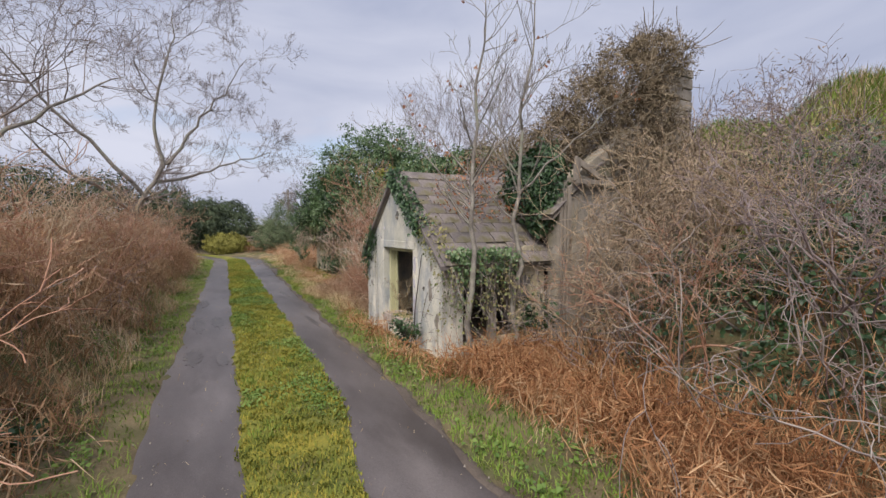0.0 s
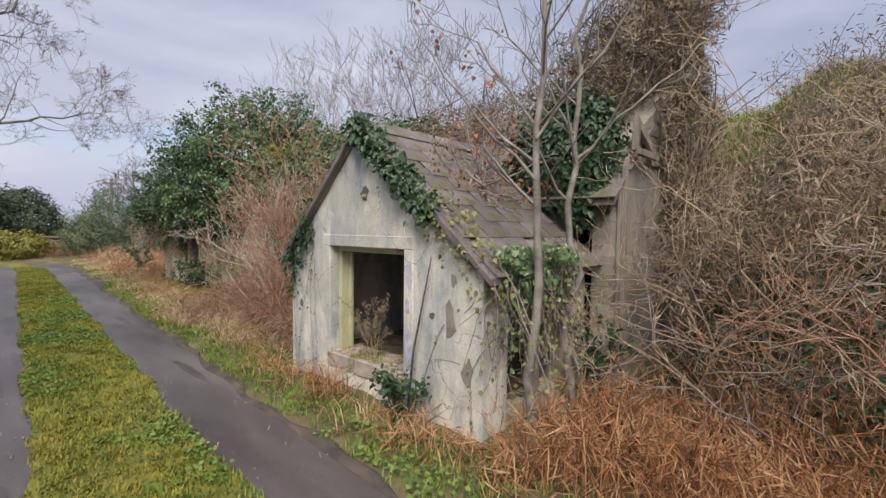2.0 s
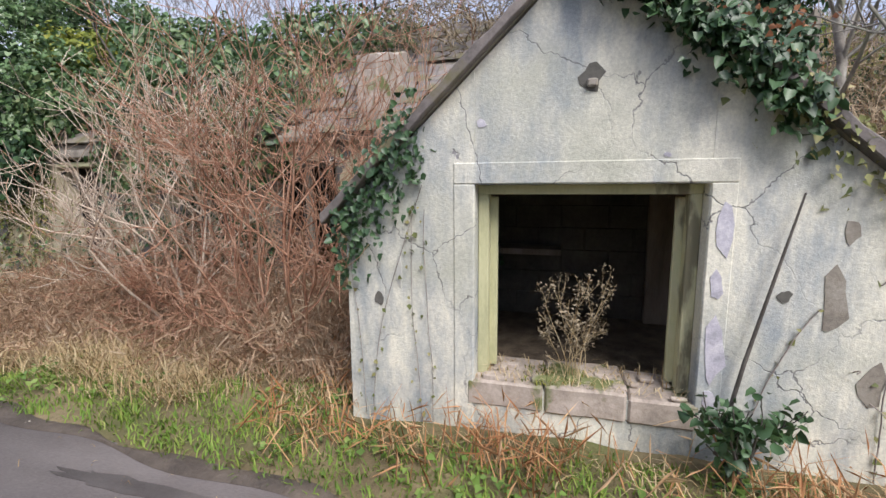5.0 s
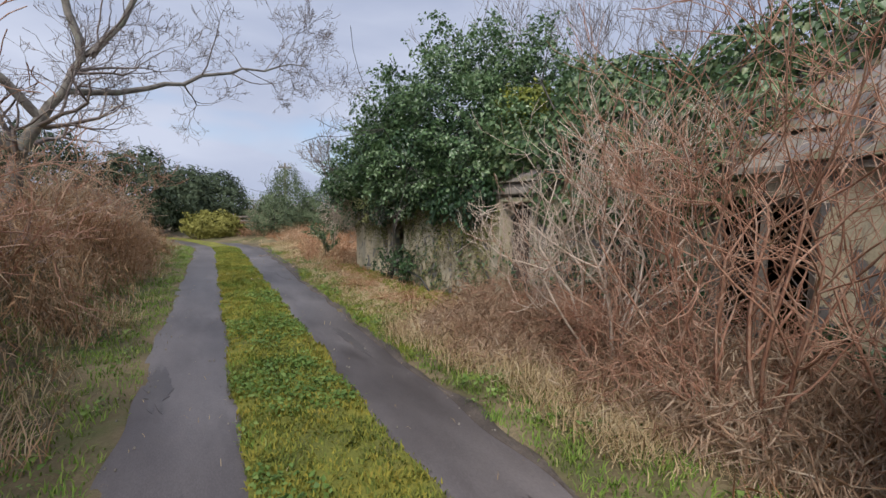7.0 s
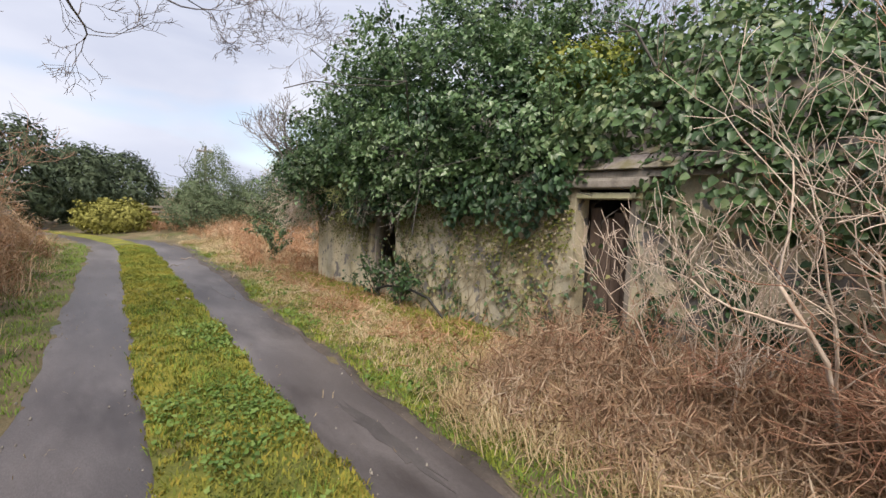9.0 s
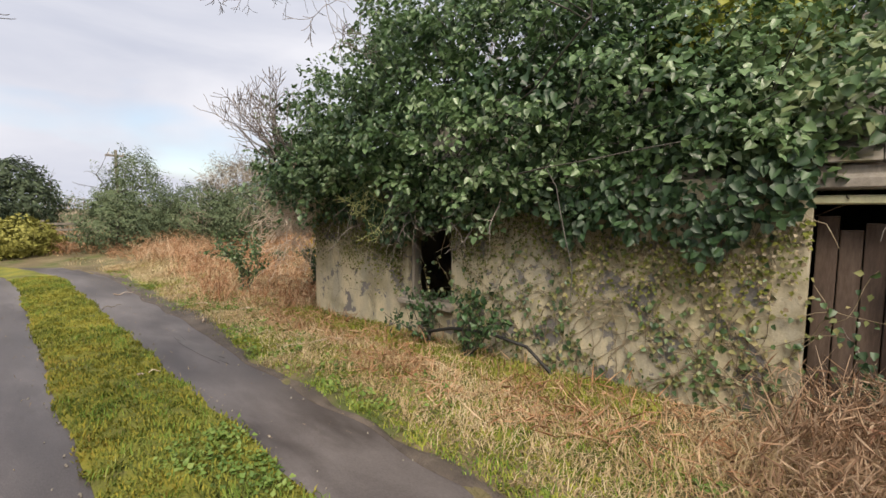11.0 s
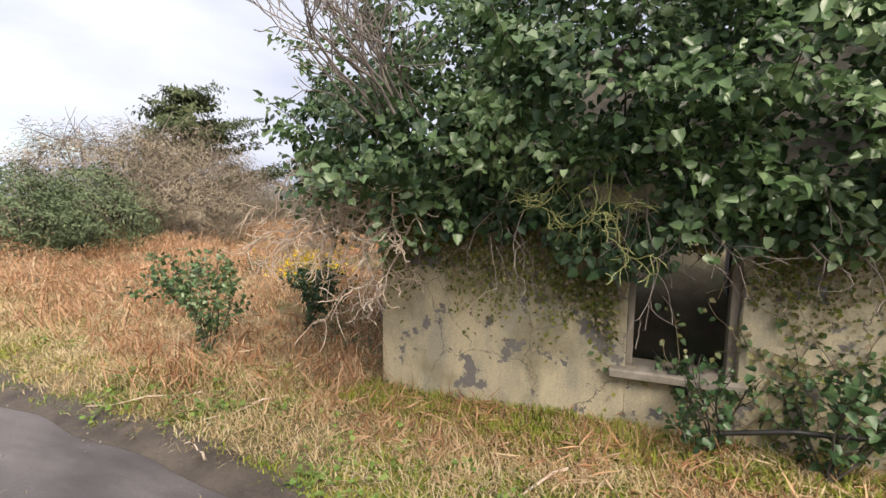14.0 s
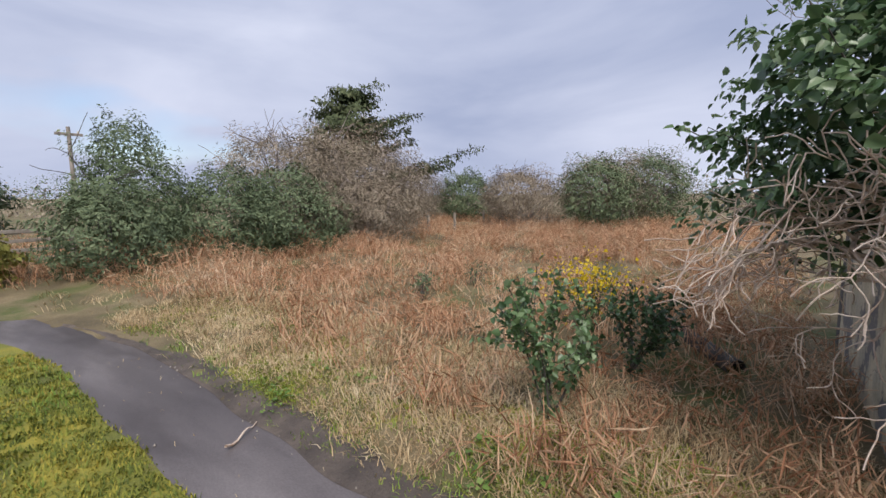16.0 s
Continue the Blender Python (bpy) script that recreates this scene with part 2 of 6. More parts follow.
M_DARKBARK = surface("dark_bark", [(0.045, 0.04, 0.036), (0.09, 0.08, 0.07), (0.15, 0.135, 0.12)], 9, 60, 0.9, 0.5)
M_PALEBARK = surface("bleached_branch", [(0.40, 0.29, 0.21), (0.61, 0.49, 0.39), (0.74, 0.65, 0.55)], 8, 60, 0.8, 0.3)
M_REDBARK = surface("reddish_dead_stem", [(0.23, 0.10, 0.06), (0.41, 0.22, 0.14), (0.57, 0.41, 0.30)], 6, 60, 0.85, 0.3)
M_HOSE = surface("black_rubber", [(0.012, 0.012, 0.012), (0.02, 0.02, 0.02), (0.03, 0.03, 0.03)], 8, 60, 0.5, 0.1)
M_TWIG2 = surface("grey_purple_stem", [(0.13, 0.095, 0.095), (0.26, 0.205, 0.20), (0.42, 0.36, 0.34)], 6, 60, 0.85, 0.3)
M_TWIG = grow_material("bare_twigs", [(0.15, 0.125, 0.115), (0.27, 0.23, 0.21), (0.40, 0.35, 0.31)], 0.85)
M_BRAMBLE = grow_material("bramble_stems", [(0.11, 0.065, 0.058), (0.20, 0.135, 0.12), (0.32, 0.25, 0.23), (0.46, 0.40, 0.37)], 0.8)
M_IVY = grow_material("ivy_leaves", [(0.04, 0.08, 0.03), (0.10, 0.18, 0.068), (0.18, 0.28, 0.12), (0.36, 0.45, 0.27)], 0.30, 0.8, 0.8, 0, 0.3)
# dark leaves; inside the great ivy they are its shaded copy of M_IVY
M_IVYD = grow_material("dark_ivy_and_leaf_shade", [(0.016, 0.04, 0.016), (0.04, 0.09, 0.034), (0.085, 0.16, 0.06)], 0.45, 0.8, 0.7, 0, 0.12)
M_IVYE = grow_material("roof_ivy_leaves", [(0.025, 0.055, 0.02), (0.065, 0.125, 0.045), (0.12, 0.20, 0.075), (0.24, 0.28, 0.13)], 0.4, 0.8, 0.8, 0, 0.2)
M_IVYM = grow_material("mottled_climber", [(0.07, 0.09, 0.03), (0.16, 0.18, 0.06), (0.28, 0.26, 0.11), (0.42, 0.36, 0.19)], 0.6, 1.4, 0.7, 0, 0.15)
M_YELLOWLEAF = grow_material("yellow_green_leaves", [(0.13, 0.17, 0.03), (0.26, 0.29, 0.05), (0.36, 0.36, 0.07)], 0.5, 2, 0.8, 0, 0.25)
M_EVER = grow_material("evergreen_foliage", [(0.062, 0.09, 0.048), (0.13, 0.175, 0.088), (0.23, 0.275, 0.15)], 0.7, 0.7, 0.6, 0, 0.1)
M_DARKEVER = grow_material("dark_evergreen_foliage", [(0.035, 0.052, 0.03), (0.07, 0.10, 0.052), (0.13, 0.165, 0.09)], 0.7, 0.7, 0.6, 0, 0.05)
M_CONIFER = grow_material("conifer_needles", [(0.045, 0.065, 0.03), (0.09, 0.115, 0.05), (0.15, 0.17, 0.08)], 0.8, 0.7, 0.6)
M_SCRUB = grow_material("brown_scrub", [(0.16, 0.115, 0.08), (0.31, 0.235, 0.165), (0.45, 0.37, 0.27)], 0.9, 0.6, 0.6)
M_OLIVE = grow_material("olive_brown_scrub", [(0.11, 0.088, 0.052), (0.20, 0.155, 0.10), (0.30, 0.245, 0.165), (0.39, 0.33, 0.24)], 0.85, 0.9, 0.7)
M_SKYTWIG = grow_material("dark_grey_twigs", [(0.12, 0.10, 0.095), (0.22, 0.185, 0.17), (0.33, 0.285, 0.26)], 0.85)
M_FARSCRUB = grow_material("hazy_scrub", [(0.18, 0.147, 0.105), (0.30, 0.25, 0.185), (0.42, 0.36, 0.27)], 0.95, 0.2, 0.6)
M_WILLOW = grow_material("olive_willow", [(0.16, 0.16, 0.035), (0.28, 0.27, 0.065), (0.38, 0.36, 0.11)], 0.85, 0.8, 0.7)
M_GRASS = grow_material("green_grass", [(0.07, 0.125, 0.022), (0.15, 0.25, 0.036), (0.25, 0.34, 0.06), (0.38, 0.37, 0.13)], 0.7, 0.7, 0.6, 0, 0.2)
M_GRASS2 = grow_material("verge_turf", [(0.06, 0.115, 0.02), (0.14, 0.245, 0.036), (0.22, 0.32, 0.05), (0.34, 0.36, 0.11)], 0.7, 0.9, 0.7, 0, 0.2)
M_STRAW = grow_material("dead_grass", [(0.24, 0.16, 0.08), (0.43, 0.31, 0.165), (0.57, 0.45, 0.26), (0.67, 0.57, 0.38)], 0.8, 0.8, 0.7, 0, 0.15)
M_BRACKEN = grow_material("rust_bracken", [(0.20, 0.085, 0.035), (0.40, 0.19, 0.085), (0.55, 0.33, 0.17), (0.66, 0.50, 0.32)], 0.85, 0.8, 0.7, 0, 0.15)
M_BRACKEN3 = grow_material("tan_bracken", [(0.25, 0.12, 0.062), (0.48, 0.255, 0.14), (0.62, 0.41, 0.25), (0.72, 0.58, 0.41)], 0.85, 0.8, 0.7, 0, 0.15)
M_BRACKEN4 = grow_material("hedge_bracken_brown", [(0.18, 0.095, 0.045), (0.37, 0.215, 0.112), (0.54, 0.355, 0.21), (0.66, 0.52, 0.365)], 0.85, 0.8, 0.7, 0, 0.15)
M_BRACKEN2 = grow_material("brown_bracken", [(0.21, 0.12, 0.072), (0.38, 0.245, 0.155), (0.53, 0.385, 0.265), (0.64, 0.53, 0.40)], 0.85, 0.8, 0.7, 0, 0.15)
M_MOSSLEAF = grow_material("moss_tufts", [(0.065, 0.085, 0.024), (0.14, 0.18, 0.036), (0.26, 0.275, 0.05), (0.38, 0.325, 0.055), (0.30, 0.19, 0.07)], 0.9, 1.0, 0.6, 0, 0.2)
M_VERGEMOSS = grow_material("mossy_turf", [(0.10, 0.12, 0.025), (0.20, 0.25, 0.04), (0.34, 0.36, 0.06), (0.46, 0.42, 0.12)], 0.85, 1.2, 0.6, 0, 0.2)
M_MOSSD = grow_material("dark_moss", [(0.06, 0.08, 0.015), (0.14, 0.16, 0.03), (0.24, 0.24, 0.05)], 0.9, 1.5, 0.6, 0, 0.1)
M_FLAKE = surface("lilac_flaking_paint", [(0.34, 0.33, 0.38), (0.50, 0.48, 0.55), (0.66, 0.64, 0.68)], 14, 70, 0.8, 0.5)
M_CLOVER = grow_material("clover_leaves", [(0.08, 0.15, 0.035), (0.16, 0.26, 0.055), (0.28, 0.36, 0.10)], 0.55, 1.2, 0.7, 0, 0.2)
M_RUSSET = grow_material("russet_leaves", [(0.22, 0.09, 0.045), (0.40, 0.18, 0.09), (0.50, 0.28, 0.16)], 0.7, 2, 0.8, 0, 0.2)
M_GORSE = grow_material("gorse_flowers", [(0.60, 0.42, 0.01), (0.78, 0.58, 0.02), (0.85, 0.68, 0.05)], 0.6, 2, 0.8, 0, 0.2)

# ---------------------------------------------------------------- builders
RG = np.random.default_rng(7)


def mesh_np(name, verts, faces):
    """A mesh from arrays: faces is an (n, k) array of one size."""
    me = bpy.data.meshes.new(name)
    verts = np.asarray(verts, np.float32).reshape(-1, 3)
    faces = np.asarray(faces, np.int32)
    n, k = faces.shape
    me.vertices.add(len(verts))
    me.vertices.foreach_set("co", verts.ravel())
    me.loops.add(n * k)
    me.loops.foreach_set("vertex_index", faces.ravel())
    me.polygons.add(n)
    me.polygons.foreach_set("loop_start", np.arange(0, n * k, k, dtype=np.int32))
    me.update(calc_edges=True)
    return me


def place(name, me, material, parent=None, label=""):
    ob = new(name, me)
    if material and not me.materials:
        me.materials.append(material)
    if parent:
        ob.parent = parent
    if label:
        ob["label"] = label
    return ob


def part(name, bm, material, parent=None, label="", smooth=False):
    me = bpy.data.meshes.new(name)
    bm.normal_update()
    bm.to_mesh(me)
    bm.free()
    if smooth:
        me.polygons.foreach_set("use_smooth", [True] * len(me.polygons))
    return place(name, me, material, parent, label)


def thing(name, x, y, z, label, category, group="", kind=""):
    ob = new(name)
    ob.empty_display_size = 0.2
    return tagged(ob, label, category, group, kind)


def prism(axis, poly, a0, a1, bevel=0.006, rough=0.0, seed=0):
    """A polygon in the other two axes, extruded along axis ('x': poly is (y, z); 'y': (x, z); 'z': (x, y))."""
    bm = bmesh.new()
    rr = random.Random(seed)

    def co(p, a):
        u, v = p
        return {"x": (a, u, v), "y": (u, a, v), "z": (u, v, a)}[axis]

    if rough:
        fine = []
        for (u0, v0), (u1, v1) in zip(poly, poly[1:] + poly[:1]):
            n = max(1, int(math.hypot(u1 - u0, v1 - v0) / 0.12))
            for i in range(n):
                f = i / n
                j = rough if i else 0
                fine.append((u0 + (u1 - u0) * f + rr.uniform(-j, j), v0 + (v1 - v0) * f + rr.uniform(-j, j)))
        poly = fine
    lo = [bm.verts.new(co(p, a0)) for p in poly]
    hi = [bm.verts.new(co(p, a1)) for p in poly]
    bm.faces.new(lo)
    bm.faces.new(hi[::-1])
    for i in range(len(poly)):
        j = (i + 1) % len(poly)
        bm.faces.new((lo[j], lo[i], hi[i], hi[j]))
    bmesh.ops.recalc_face_normals(bm, faces=bm.faces)
    if bevel:
        bmesh.ops.bevel(bm, geom=[e for e in bm.edges if e.calc_face_angle(0) > 0.6], offset=bevel, segments=1, affect="EDGES")
    return bm


def box(x0, x1, y0, y1, z0, z1, bevel=0.006, rough=0.0, seed=0):
    return prism("z", [(x0, y0), (x1, y0), (x1, y1), (x0, y1)], z0, z1, bevel, rough, seed)


def unit(v):
    v = np.asarray(v, float)
    return v / (np.linalg.norm(v, axis=-1, keepdims=True) + 1e-9)


def tube_arrays(segs, sides=4):
    """Tapered tubes from rows (p0, p1, r0, r1)."""
    segs = np.asarray(segs, float)
    p0, p1, r0, r1 = segs[:, :3], segs[:, 3:6], segs[:, 6], segs[:, 7]
    d = unit(p1 - p0)
    ref = np.where(np.abs(d[:, 2:3]) > 0.9, [[1.0, 0, 0]], [[0, 0, 1.0]])
    u = unit(np.cross(d, ref))
    v = np.cross(d, u)
    ang = np.arange(sides) * 2 * np.pi / sides
    ring = u[:, None] * np.cos(ang)[None, :, None] + v[:, None] * np.sin(ang)[None, :, None]
    a = p0[:, None] + ring * r0[:, None, None]
    b = (p1 + d * r1[:, None] * 0.5)[:, None] + ring * r1[:, None, None]
    verts = np.concatenate([a, b], 1).reshape(-1, 3)
    n = len(segs)
    i = np.arange(sides)
    j = (i + 1) % sides
    f = np.stack([i, j, j + sides, i + sides], 1)
    faces = (np.arange(n) * 2 * sides)[:, None, None] + f[None]
    return verts, faces.reshape(-1, 4)


def tubes(name, segs, material, parent=None, sides=4, label=""):
    v, f = tube_arrays(segs, sides)
    me = mesh_np(name, v, f)
    if sides > 4:
        me.polygons.foreach_set("use_smooth", [True] * len(me.polygons))
    return place(name, me, material, parent, label)


def poly_tube(name, pts, radii, material, parent=None, sides=6, label=""):
    """One connected tapering tube along a line of points."""
    pts = np.asarray(pts, float)
    d = unit(np.gradient(pts, axis=0))
    ref = np.array([0.3, 1.0, 0.1])
    u = unit(np.cross(d, ref))
    v = np.cross(d, u)
    a = np.arange(sides) * 2 * np.pi / sides
    rad = np.asarray(radii, float)[:, None, None]
    ring = pts[:, None] + (u[:, None] * np.cos(a)[None, :, None] + v[:, None] * np.sin(a)[None, :, None]) * rad
    n = len(pts)
    i = np.arange(sides)
    j = (i + 1) % sides
    f = np.stack([i, j, j + sides, i + sides], 1)[None] + (np.arange(n - 1) * sides)[:, None, None]
    me = mesh_np(name, ring, f.reshape(-1, 4))
    me.polygons.foreach_set("use_smooth", [True] * len(me.polygons))
    return place(name, me, material, parent, label)


def branch(rng, p, d, length, r, depth, out, tips, wander=0.25, up=0.05, kids=(2, 4), shrink=0.68, spread=0.75, steps=4, rmin=0.003):
    p, d = np.array(p, float), unit(np.array(d, float))
    step = length / steps
    pts = [(p.copy(), r)]
    for i in range(steps):
        d = unit(d + rng.normal(0, wander, 3) + np.array([0, 0, up]))
        q = p + d * step
        r1 = max(rmin, r * (1 - 0.5 / steps))
        out.append((*p, *q, r, r1))
        p, r = q, r1
        pts.append((p.copy(), r))
        if depth > 0 and i > 0:
            for _ in range(rng.integers(kids[0], kids[1] + 1) if i == steps - 1 else rng.integers(0, 2)):
                side = unit(np.cross(d, rng.normal(0, 1, 3)))
                nd = unit(d * (1 - spread * 0.5) + side * spread * rng.uniform(0.6, 1.2))
                branch(rng, p, nd, length * shrink * rng.uniform(0.7, 1.15), max(rmin, r * 0.66), depth - 1, out, tips, wander, up, kids, shrink, spread, steps, rmin)
    tips.append((p.copy(), d.copy()))


def leaf_arrays(c, d, nrm, length, width, fold=0.18, broad=False):
    """Folded leaves: four corners, or six for broad ones."""
    c, d, nrm = np.asarray(c), unit(d), unit(nrm)
    s = unit(np.cross(d, nrm))
    nn = np.cross(s, d)
    L, W = np.asarray(length)[:, None], np.asarray(width)[:, None]
    n = len(c)
    if broad:
        v = np.stack([c, c + d * L * 0.12 + s * W * 0.46 + nn * W * fold, c + d * L * 0.58 + s * W * 0.40 + nn * W * fold * 0.7, c + d * L - nn * L * 0.15,
                      c + d * L * 0.58 - s * W * 0.40 + nn * W * fold * 0.7, c + d * L * 0.12 - s * W * 0.46 + nn * W * fold], 1)
        f = (np.arange(n) * 6)[:, None, None] + np.array([[0, 1, 2], [0, 2, 3], [0, 3, 4], [0, 4, 5]])[None]
        return v.reshape(-1, 3), f.reshape(-1, 3)
    v = np.stack([c, c + d * L * 0.35 + s * W * 0.5 + nn * W * fold, c + d * L - nn * L * 0.12, c + d * L * 0.35 - s * W * 0.5 + nn * W * fold], 1)
    f = (np.arange(n) * 4)[:, None, None] + np.array([[0, 1, 2], [0, 2, 3]])[None]
    return v.reshape(-1, 3), f.reshape(-1, 3)


def leaves(name, c, out_dir, size, material, parent=None, rng=RG, droop=0.4, label="", aspect=0.8):
    n = len(c)
    out_dir = unit(out_dir)
    nrm = unit(out_dir + rng.normal(0, 0.45, (n, 3)) + [0, 0, 0.35])
    d = unit(np.cross(nrm, rng.normal(0, 1, (n, 3))) + out_dir * 0.3 - np.array([0, 0, droop]))
    L = size * rng.uniform(0.55, 1.3, n)
    v, f = leaf_arrays(c, d, nrm, L, L * aspect * rng.uniform(0.8, 1.2, n), broad=material in (M_IVY, M_IVYD, M_IVYE) and aspect > 0.5)
    return place(name, mesh_np(name, v, f), material, parent, label)


def blades(name, base, height, lean, width, material, parent=None, rng=RG, kind="", label="", category="", curl=0.6, way=None):
    """Thin bent strips: grass, dead stalks, bracken."""
    n = len(base)
    a = rng.uniform(0, 2 * np.pi, n) if way is None else way
    dirn = np.stack([np.cos(a), np.sin(a), np.zeros(n)], 1)
    side = np.stack([-np.sin(a), np.cos(a), np.zeros(n)], 1) * (np.broadcast_to(width, n)[:, None])
    sway = rng.normal(0, 0.25, (n, 1)) * np.cross(dirn, [0, 0, 1.0])
    h = np.broadcast_to(height, n) * rng.uniform(0.55, 1.25, n)
    ln_ = np.clip(np.broadcast_to(lean, n) * rng.uniform(0.4, 1.6, n), 0, 1.45)
    up = np.array([0, 0, 1.0])
    m = base + (dirn * np.sin(ln_ * 0.5)[:, None] + up * np.cos(ln_ * 0.5)[:, None]) * (h * 0.55)[:, None]
    a2 = ln_ * 0.5 + curl * ln_
    t = m + (unit(dirn + sway) * np.sin(a2)[:, None] + up * np.cos(a2)[:, None]) * (h * 0.5)[:, None]
    t[:, 2] = np.maximum(t[:, 2], base[:, 2] + 0.01)
    v = np.stack([base - side * 0.5, base + side * 0.5, m + side * 0.4, m - side * 0.4, t], 1).reshape(-1, 3)
    k = (np.arange(n) * 5)[:, None, None]
    f = (k + np.array([[0, 1, 2], [0, 2, 3], [3, 2, 4]])[None]).reshape(-1, 3)
    ob = place(name, mesh_np(name, v, f), material, parent, label)
    if kind:
        tagged(ob, label, category, "", kind)
    return ob


# ---------------------------------------------------------------- the ground
def smooth(a, b, x):
    t = np.clip((np.asarray(x, float) - a) / (b - a), 0, 1)
    return t * t * (3 - 2 * t)


def road_bend(y):
    return -0.055 * np.maximum(0, np.asarray(y, float) - 25.5) ** 1.8


def edge_l(y): return -0.76 + 0.066 * y + road_bend(y) + 0.025 * np.sin(y * 1.7) + 0.015 * np.sin(y * 6.1)
def edge_ml(y): return 0.03 + 0.059 * y + road_bend(y) + 0.02 * np.sin(y * 2.3 + 1) + 0.012 * np.sin(y * 6.7)
def edge_mr(y): return 1.03 + 0.052 * y - 0.25 * smooth(4.9, 3.6, y) + road_bend(y) + 0.02 * np.sin(y * 1.9 + 2) + 0.018 * np.sin(y * 5.1)
def edge_r(y): return 1.60 + 0.060 * y + road_bend(y) + 0.025 * np.sin(y * 1.3 + 0.5) + 0.015 * np.sin(y * 5.3)


def wavy(x, y):
    return np.sin(x * 1.3 + 0.6 * y) * np.cos(y * 1.1 - 0.4 * x) + 0.5 * np.sin(2.9 * x - 1.7 * y) * np.sin(2.3 * y + 1.1 * x)


def ground_z(x, y):
    x, y = np.asarray(x, float), np.asarray(y, float)
    z = np.full(np.broadcast(x, y).shape, 0.08)
    off_r, off_l = x - edge_r(y), edge_l(y) - x
    z = z + np.where(off_r > 0, smooth(0.1, 1.0, off_r) * (0.04 + 0.03 * wavy(x, y)), 0)
    z = z + np.where(off_l > 0, smooth(0.55, 1.9, off_l) * (1.0 + 0.12 * wavy(x * 0.6, y * 0.6)), 0)
    mound = (smooth(3.5, 5.0, x) * 0.95 * smooth(5.15, 3.6, y) + (smooth(5.15, 7.4, x) * 1.75 + smooth(7.4, 11.0, x) * 1.2) * smooth(5.0, 4.55, y - 2.6 * smooth(7.9, 9.6, x))) * smooth(-9, -3, y)
    z = z + mound + mound * 0.06 * wavy(x, y)
    z = z + smooth(6.5, 9, x) * smooth(19.5, 16, y) * (1 - smooth(5.2, 2.2, y)) * 0.9
    z = z + smooth(24, 45, y) * 0.35 * smooth(-2, 6, x) + smooth(20, 23, y) * smooth(0.8, 2.5, off_r) * (0.10 + 0.10 * wavy(x * 0.8, y * 0.8))
    return z


def axis_lines(dense, far):
    return np.unique(np.concatenate([np.asarray(dense), np.asarray(far)]))


gx = axis_lines(np.arange(-9, 14.01, 0.14), [-1800, -900, -400, -200, -100, -60, -40, -28, -20, -14, -11, 17, 20, 24, 30, 38, 50, 70, 100, 200, 400, 900, 1800])
gy = axis_lines(np.arange(-5, 31.01, 0.16), [-1800, -900, -400, -200, -100, -50, -30, -18, -12, -8, 33, 36, 40, 46, 55, 70, 100, 200, 400, 900, 1800])
GX, GY = np.meshgrid(gx, gy, indexing="ij")
GZ = ground_z(GX, GY)
inside = (GX > edge_l(GY) + 0.03) & (GX < edge_r(GY) - 0.03)
GZ = np.where(inside, GZ - 0.03, GZ + RG.normal(0, 0.008, GX.shape))
nx, ny = GX.shape
gi = np.arange(nx * ny).reshape(nx, ny)
gf = np.stack([gi[:-1, :-1], gi[1:, :-1], gi[1:, 1:], gi[:-1, 1:]], -1).reshape(-1, 4)
ground = place("ground", mesh_np("ground", np.stack([GX, GY, GZ], -1), gf), M_SOIL)
ground.data.polygons.foreach_set("use_smooth", [True] * len(ground.data.polygons))
tagged(ground, "soft verge soil matted with dead grass and thatch", "ground", "", "structure")


def strip(name, left, right, material, label, category, cols, z, crown=0.0, bump=0.0):
    ys = np.concatenate([np.arange(-6, 34, 0.12), np.arange(34, 46, 1.0)])
    us = np.linspace(0, 1, cols)
    X = left(ys)[:, None] * (1 - us) + right(ys)[:, None] * us
    Y = np.repeat(ys[:, None], cols, 1)
    Zs = z + crown * np.sin(us * np.pi)[None] + bump * wavy(X * 5, Y * 5) * np.sin(us * np.pi)[None] + RG.normal(0, bump * 0.6 + 1e-4, X.shape) * np.sin(us * np.pi)[None]
    i = np.arange(X.size).reshape(X.shape)
    f = np.stack([i[:-1, :-1], i[:-1, 1:], i[1:, 1:], i[1:, :-1]], -1).reshape(-1, 4)
    ob = place(name, mesh_np(name, np.stack([X, Y, Zs], -1), f), material)
    ob.data.polygons.foreach_set("use_smooth", [True] * len(ob.data.polygons))
    return tagged(ob, label, category, "", "structure")


strip("road", lambda y: edge_l(y) - 0.02, lambda y: edge_r(y) + 0.02, M_ASPHALT, "narrow worn grey asphalt lane with two wheel tracks", "road", 24, 0.082)
strip("moss_strip", edge_ml, edge_mr, M_MOSS, "yellow-green moss and grass strip along the lane's middle", "moss", 12, 0.088, 0.03, 0.008)
strip("mud_edge", lambda y: edge_r(y) - 0.03 - 0.02 * np.sin(y * 4.3), lambda y: edge_r(y) + 0.07 + 0.04 * np.sin(y * 3.1) + 0.03 * np.sin(y * 7.7) + 0.30 * smooth(18.0, 20.0, y) * smooth(27, 24.5, y), M_MUD, "dark crumbling mud along the lane's edge", "mud", 8, 0.0838, 0.016, 0.006)


# ---------------------------------------------------------------- the gabled porch
porch = thing("ruined_gabled_porch", 2.8, 7, 0, "derelict pale rendered gabled porch with an empty window hole", "building")
PX0, PX1 = 2.8, 3.04
G0 = 0.0
Y_R, Y_L, Y_A = 5.66, 8.43, 7.10
Z_E, Z_A = 1.42, 2.66
O_R, O_L, O_B, O_T = 6.525, 7.656, 0.46, 1.545


def gable_z(y):
    return Z_A - (Z_A - Z_E) * (abs(y - Y_A) / ((Y_L - Y_A) if y > Y_A else (Y_A - Y_R)))


